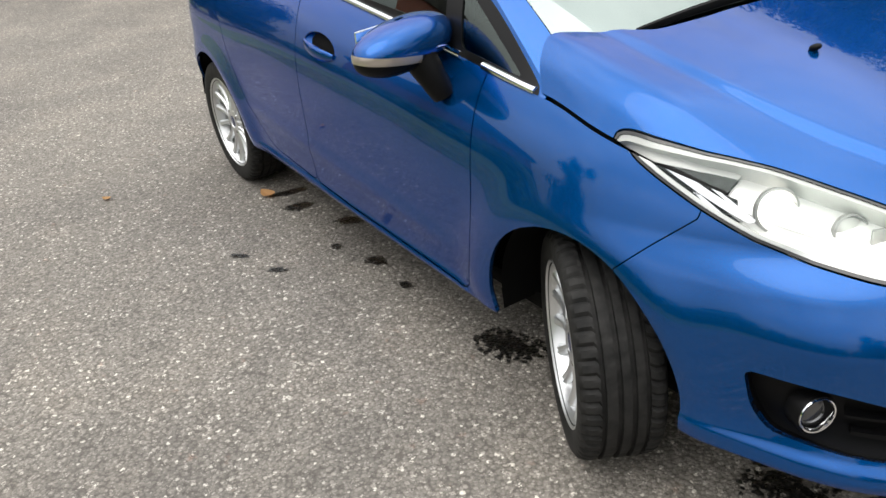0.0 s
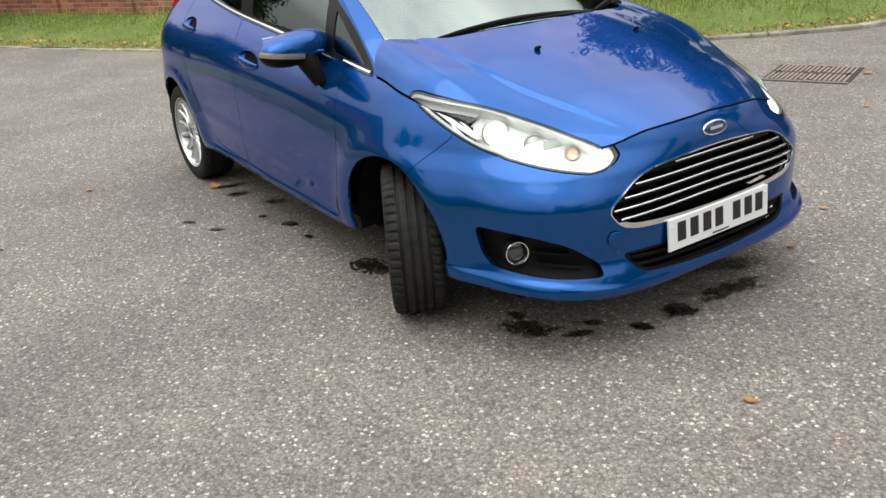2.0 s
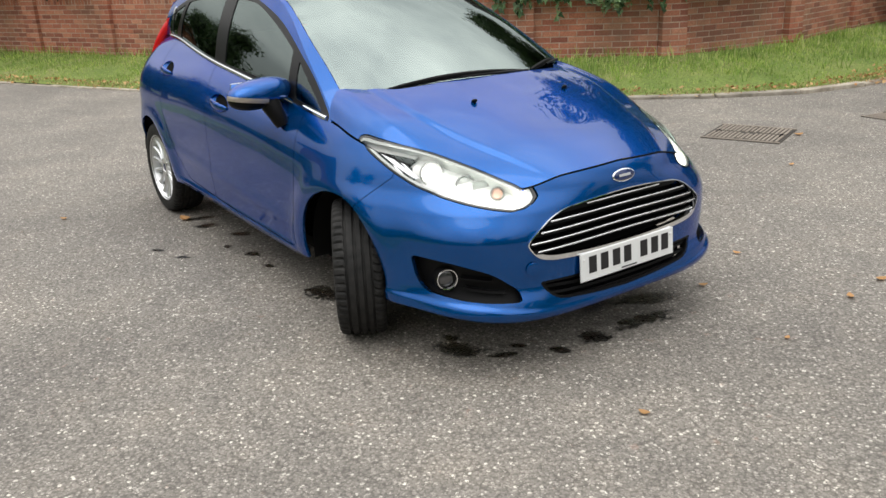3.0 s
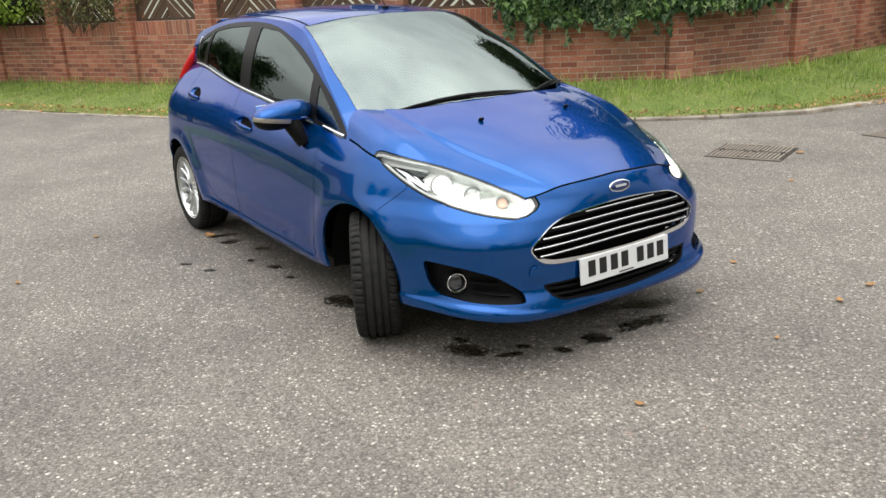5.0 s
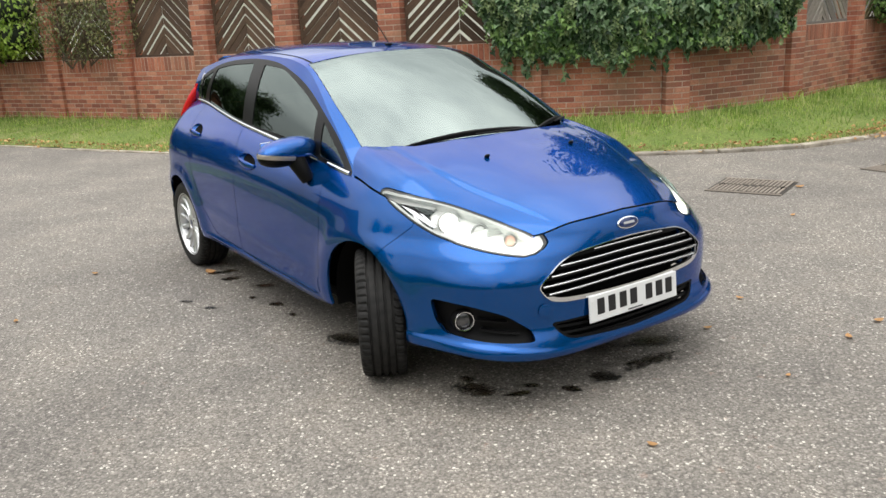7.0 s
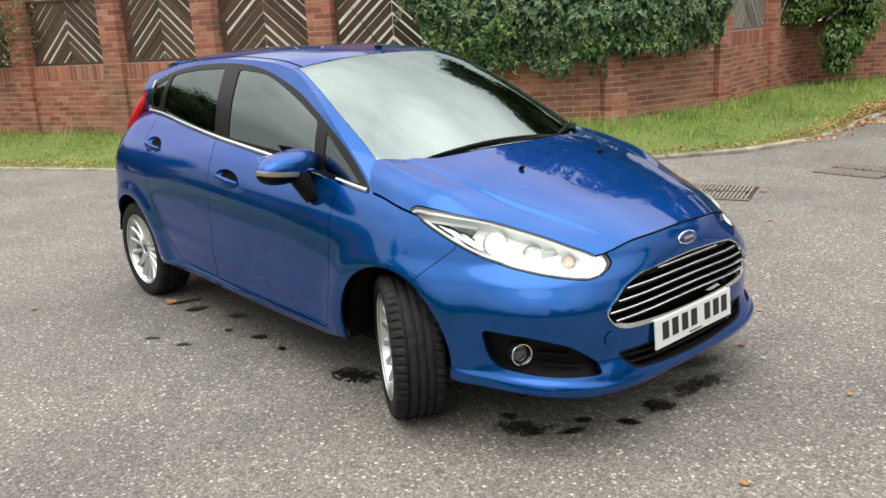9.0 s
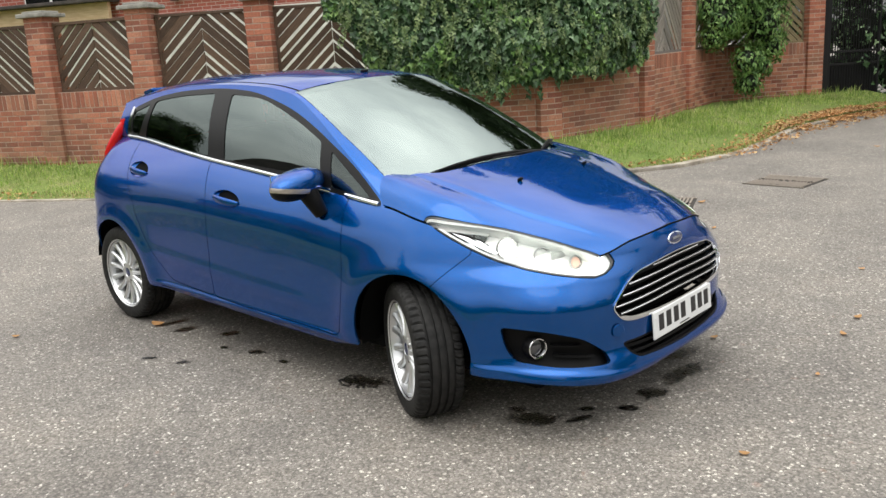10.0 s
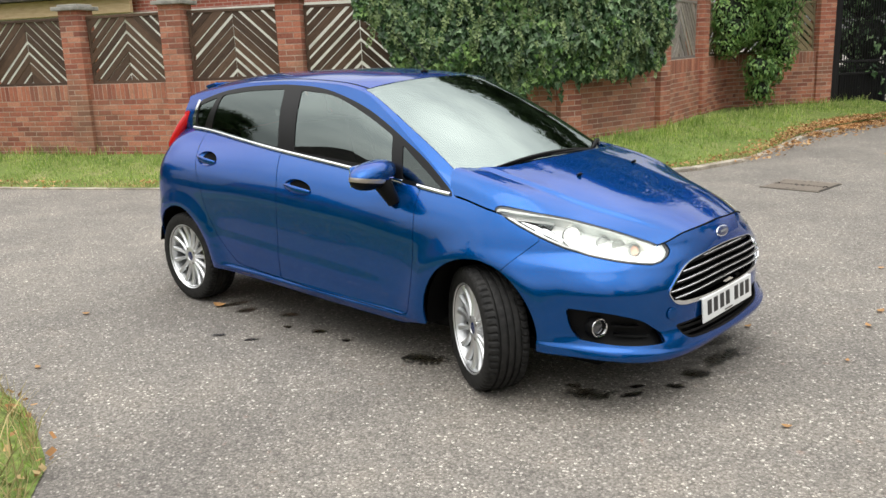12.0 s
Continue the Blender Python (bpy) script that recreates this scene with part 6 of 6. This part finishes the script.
def house(at, turn, width, depth, eaves, ridge, label, windows):
    th = thing("house", label, "house", at, turn)
    part("wall", box_bm((width, depth, eaves), (0, 0, eaves / 2)), FACADE, th)
    v = [(-width / 2 - 0.3, -depth / 2 - 0.35, eaves), (width / 2 + 0.3, -depth / 2 - 0.35, eaves), (width / 2 + 0.3, depth / 2 + 0.35, eaves), (-width / 2 - 0.3, depth / 2 + 0.35, eaves), (-width / 2 - 0.3, 0, ridge), (width / 2 + 0.3, 0, ridge)]
    part("roof", plain_mesh("roof", v, [[0, 1, 5, 4], [2, 3, 4, 5], [1, 2, 5], [3, 0, 4], [0, 3, 2, 1]]), ROOF_TILE, th)
    for x, z, w, h in windows:
        win = part("window", box_bm((w, 0.10, h), (x, -depth / 2 - 0.01, z), 0.01), WHITE_FRAME, th)
        for k in (-1, 1):
            part("pane", box_bm((w / 2 - 0.09, 0.02, h - 0.12), (x + k * w / 4, -depth / 2 - 0.065, z)), GLOSS_BLACK, win)
        part("sill", box_bm((w + 0.15, 0.16, 0.06), (x, -depth / 2 - 0.06, z - h / 2 - 0.03), 0.01), STONE, win)
    return th


home = house((-21.2, 7.9, 0.2), 25, 21.0, 7.0, 4.5, 6.4, "red brick house behind the fence", [(2.4, 3.45, 1.5, 1.25), (6.6, 3.6, 1.6, 1.2), (-1.0, 3.6, 1.6, 1.2), (-6.0, 3.6, 1.6, 1.2)])
part("fascia_board", box_bm((9.6, 0.10, 0.36), (-0.7, -3.75, 2.62), 0.01), CREAM, home, "cream timber fascia board")
part("ground_floor_render", box_bm((21.02, 0.06, 2.45), (0, -3.53, 1.22)), RENDER, home, "white rendered ground floor")
part("porch_roof", box_bm((9.8, 0.9, 0.07), (-0.7, -3.6, 2.84), 0.01), ROOF_TILE, home)
part("wall_lantern", box_bm((0.14, 0.16, 0.28), (5.7, -3.62, 2.85), 0.02), IRON, home)
house((-19.0, -15.4, 0.0), 38, 8.0, 5.6, 4.6, 7.3, "brick house with a dark tiled roof across the road", [])


def tree(at, height, crown, count, label, size=0.16, low=0.45):
    th = thing("tree", label, "tree", at)
    trunk_h = height * 0.42
    tube("trunk", [(0, 0, -0.1), (0.06, 0.03, trunk_h * 0.5), (0.0, 0.08, trunk_h), (0.1, 0.1, height * 0.75)], lambda t: 0.22 - 0.15 * t, TWIG, th, "", 1.0, 10)
    clumps = []
    for k in range(13 if low > 0.3 else 22):
        a, r = random.uniform(0, 6.28), crown * random.uniform(0.25, 0.8)
        c = (math.cos(a) * r, math.sin(a) * r, height * random.uniform(low, 0.95))
        clumps.append((*c, crown * random.uniform(0.26, 0.46)))
        if k < 8:
            tube("limb", [(0, 0.05, trunk_h * random.uniform(0.7, 1.1)), (c[0] * 0.5, c[1] * 0.5, (trunk_h + c[2]) / 2), c], lambda t: 0.085 - 0.065 * t, TWIG, th, "", 1.0, 6)
    places = []
    for _ in range(int(count * 1.6)):
        cx, cy, cz, r = random.choices(clumps, [c[3] ** 2 for c in clumps])[0]
        w = Vector((random.gauss(0, 1), random.gauss(0, 1), random.gauss(0, 1))).normalized()
        places.append((Vector((cx, cy, cz)) + w * (r * random.random() ** 0.4 * (1 + 0.4 * noise.noise(w * 2 + Vector((cx, cy, cz))))), w))
    # near-black cores paint the shade inside the crown
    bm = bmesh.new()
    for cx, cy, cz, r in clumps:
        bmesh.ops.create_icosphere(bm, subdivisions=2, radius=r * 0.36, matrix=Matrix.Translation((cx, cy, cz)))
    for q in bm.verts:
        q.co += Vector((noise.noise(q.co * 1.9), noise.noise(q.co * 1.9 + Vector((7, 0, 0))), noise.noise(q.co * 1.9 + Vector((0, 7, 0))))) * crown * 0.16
    part("crown_shade_core", bm, SHADE, th)
    leaf_cloud("crown", places, size, TREE_LEAF, th, "", "stuff", "slim")
    return th


tree((-6.4, 12.6, 0.2), 10.4, 3.1, 12000, "large leafy garden tree behind the brick wall", 0.24)
tree((-5.0, 17.0, 0.2), 12.0, 3.6, 8000, "tall leafy tree behind the brick wall", 0.22)
tree((0.6, 16.5, 0.0), 10.5, 3.2, 6500, "tall leafy tree beyond the gate", 0.22)
tree((-19.5, -4.9, 0.0), 5.6, 3.0, 10000, "leafy tree on the near side of the road", 0.18, 0.14)
tree((-15.6, -4.9, 0.0), 4.7, 2.2, 8000, "leafy tree across the road", 0.16, 0.14)
tree((14.0, -9.0, 0.0), 8.0, 3.2, 4000, "leafy tree across the road behind the walker", 0.25)
tree((9.0, 15.0, 0.0), 9.0, 3.4, 4000, "leafy tree along the road", 0.25)
tree((-8.6, -14.6, 0.0), 8.2, 2.6, 7000, "leafy tree across the road", 0.20, 0.15)
# unseen hedge, added to keep low sky light off the car's side
bush("hedge", (-3.0, -8.2, 0.0), [(x * 1.15 + random.uniform(-0.2, 0.2), 0.12 * x + random.uniform(-0.2, 0.2), z, 0.70) for x in range(-15, 9) for z in (0.5, 0.9, 1.3)], 22000, 0.19, BUSH, "unseen green hedge added across the road to block low sky", "ivy")
bush("hedge", (14.0, 0.0, 0.0), [(random.uniform(-0.3, 0.3) + 0.02 * y * y, y * 1.5, z, 1.1) for y in range(-9, 8) for z in (0.8, 1.8, 2.6)], 24000, 0.26, BUSH, "tall rough hedge along the road", "ivy")
for x, y, h, c in ((17.5, -6.5, 7.5, 2.6), (18.0, 1.5, 6.0, 2.4), (17.0, 7.5, 8.0, 2.8)):
    tree((x, y, 0.0), h, c, 4500, "leafy tree standing behind the hedge along the road", 0.22, 0.2)


# ---- bricks of the wall and its pillars, laid last ----
def brick_mesh(name, size):
    bm = bmesh.new()
    bmesh.ops.create_cube(bm, size=1)
    for q in bm.verts:
        q.co = Vector((q.co.x * size[0], q.co.y * size[1], q.co.z * size[2]))
    bmesh.ops.bevel(bm, geom=[e for e in bm.edges if abs(e.verts[0].co.y - e.verts[1].co.y) < 1e-6 and e.verts[0].co.y < 0], offset=0.0025, segments=1, affect="EDGES")
    me = bpy.data.meshes.new(name)
    bm.to_mesh(me)
    bm.free()
    return me


COURSE, Z0 = 0.075, 0.125
LONG, SHORT, STAND = brick_mesh("brick", (0.214, 0.1025, 0.0625)), brick_mesh("half_brick", (0.1025, 0.1025, 0.0625)), brick_mesh("soldier_brick", (0.065, 0.1025, 0.215))
PILLAR_BRICK = brick_mesh("brick", (0.218, 0.1025, 0.0625))


def lay(name, parent, poses, single):
    """Bricks (mesh, pose): each its own object, or all in one mesh."""
    if single:
        for me, m in poses:
            if not me.materials:
                me.materials.append(BRICK)
            ob = new("brick", me)
            ob.parent = parent
            ob.matrix_local = m
        return
    v, f = [], []
    for me, m in poses:
        k = len(v)
        v += [m @ q.co for q in me.vertices]
        f += [[k + i for i in p.vertices] for p in me.polygons]
    tagged(part(name, plain_mesh(name, v, f), BRICKS, parent), kind="stuff")


def wall_span(k, a, b, length, deg, single):
    c = (a + b) / 2
    run = length - 0.30
    core = part("wall_%d" % (k + 1), box_bm((run, 0.193, 1.10), (0, 0, 0.70)), MORTAR)
    core.matrix_world = pose(c.x, c.y, 0, 0, 0, deg)
    tagged(core, "weathered red brick garden wall with a soldier course on top", "wall", kind="structure")
    laid = []
    for r in range(12):
        z, x = Z0 + (r + 0.5) * COURSE, -run / 2 - (0.1125 if r % 2 else 0.0)
        while x < run / 2 - 0.02:
            lo, hi = max(x, -run / 2), min(x + 0.215, run / 2)
            x += 0.225
            if hi - lo > 0.17:
                laid.append((LONG, pose((lo + hi) / 2, -0.049 + random.uniform(-0.002, 0.002), z, random.uniform(-0.5, 0.5), random.uniform(-0.3, 0.3), 0) @ Matrix.Diagonal(((hi - lo) / 0.215, 1, 1, 1))))
            elif hi - lo > 0.03:
                laid.append((SHORT, pose((lo + hi) / 2, -0.049 + random.uniform(-0.002, 0.002), z) @ Matrix.Diagonal(((hi - lo) / 0.1025, 1, 1, 1))))
    n = int(run / 0.075)
    for i in range(n):
        laid.append((STAND, pose(-run / 2 + (i + 0.5) * run / n, -0.050 + random.uniform(-0.003, 0.003), Z0 + 12 * COURSE + 0.1125, random.uniform(-0.8, 0.8), random.uniform(-0.8, 0.8), 0)))
    lay("brick_courses", core, laid, single)


def pillar(k, p, deg, single):
    core = part("pillar_%d" % (k + 1), box_bm((0.3225, 0.3225, 2.30), (0, 0, 1.15)), MORTAR)
    core.matrix_world = pose(p[0], p[1], 0, 0, 0, deg)
    tagged(core, "square red brick pillar of the garden wall", "pillar", kind="structure")
    laid = []
    for r in range(29):
        z = Z0 + (r + 0.5) * COURSE
        flip = 1 if r % 2 else -1
        for q in range(4):
            laid.append((PILLAR_BRICK, pose(0, 0, 0, 0, 0, 90 * q) @ pose(flip * 0.0565, -0.1135 + random.uniform(-0.002, 0.002), z, 0, 0, random.uniform(-0.5, 0.5))))
    lay("brick_courses", core, laid, single)
    part("coping", box_bm((0.46, 0.46, 0.055), (0, 0, CAP_Z - 0.02), 0.012), STONE, core, "weathered stone pillar cap")
    part("coping_top", box_bm((0.34, 0.34, 0.035), (0, 0, CAP_Z + 0.022), 0.014), STONE, core)


for k, a, b, length, deg in spans:
    wall_span(k, a, b, length, deg, k >= 5)
for k, p in enumerate(WALL):
    near_deg = [s[4] for s in spans if s[0] in (k - 1, k)]
    pillar(k, p, sum(near_deg) / len(near_deg), k >= 6)
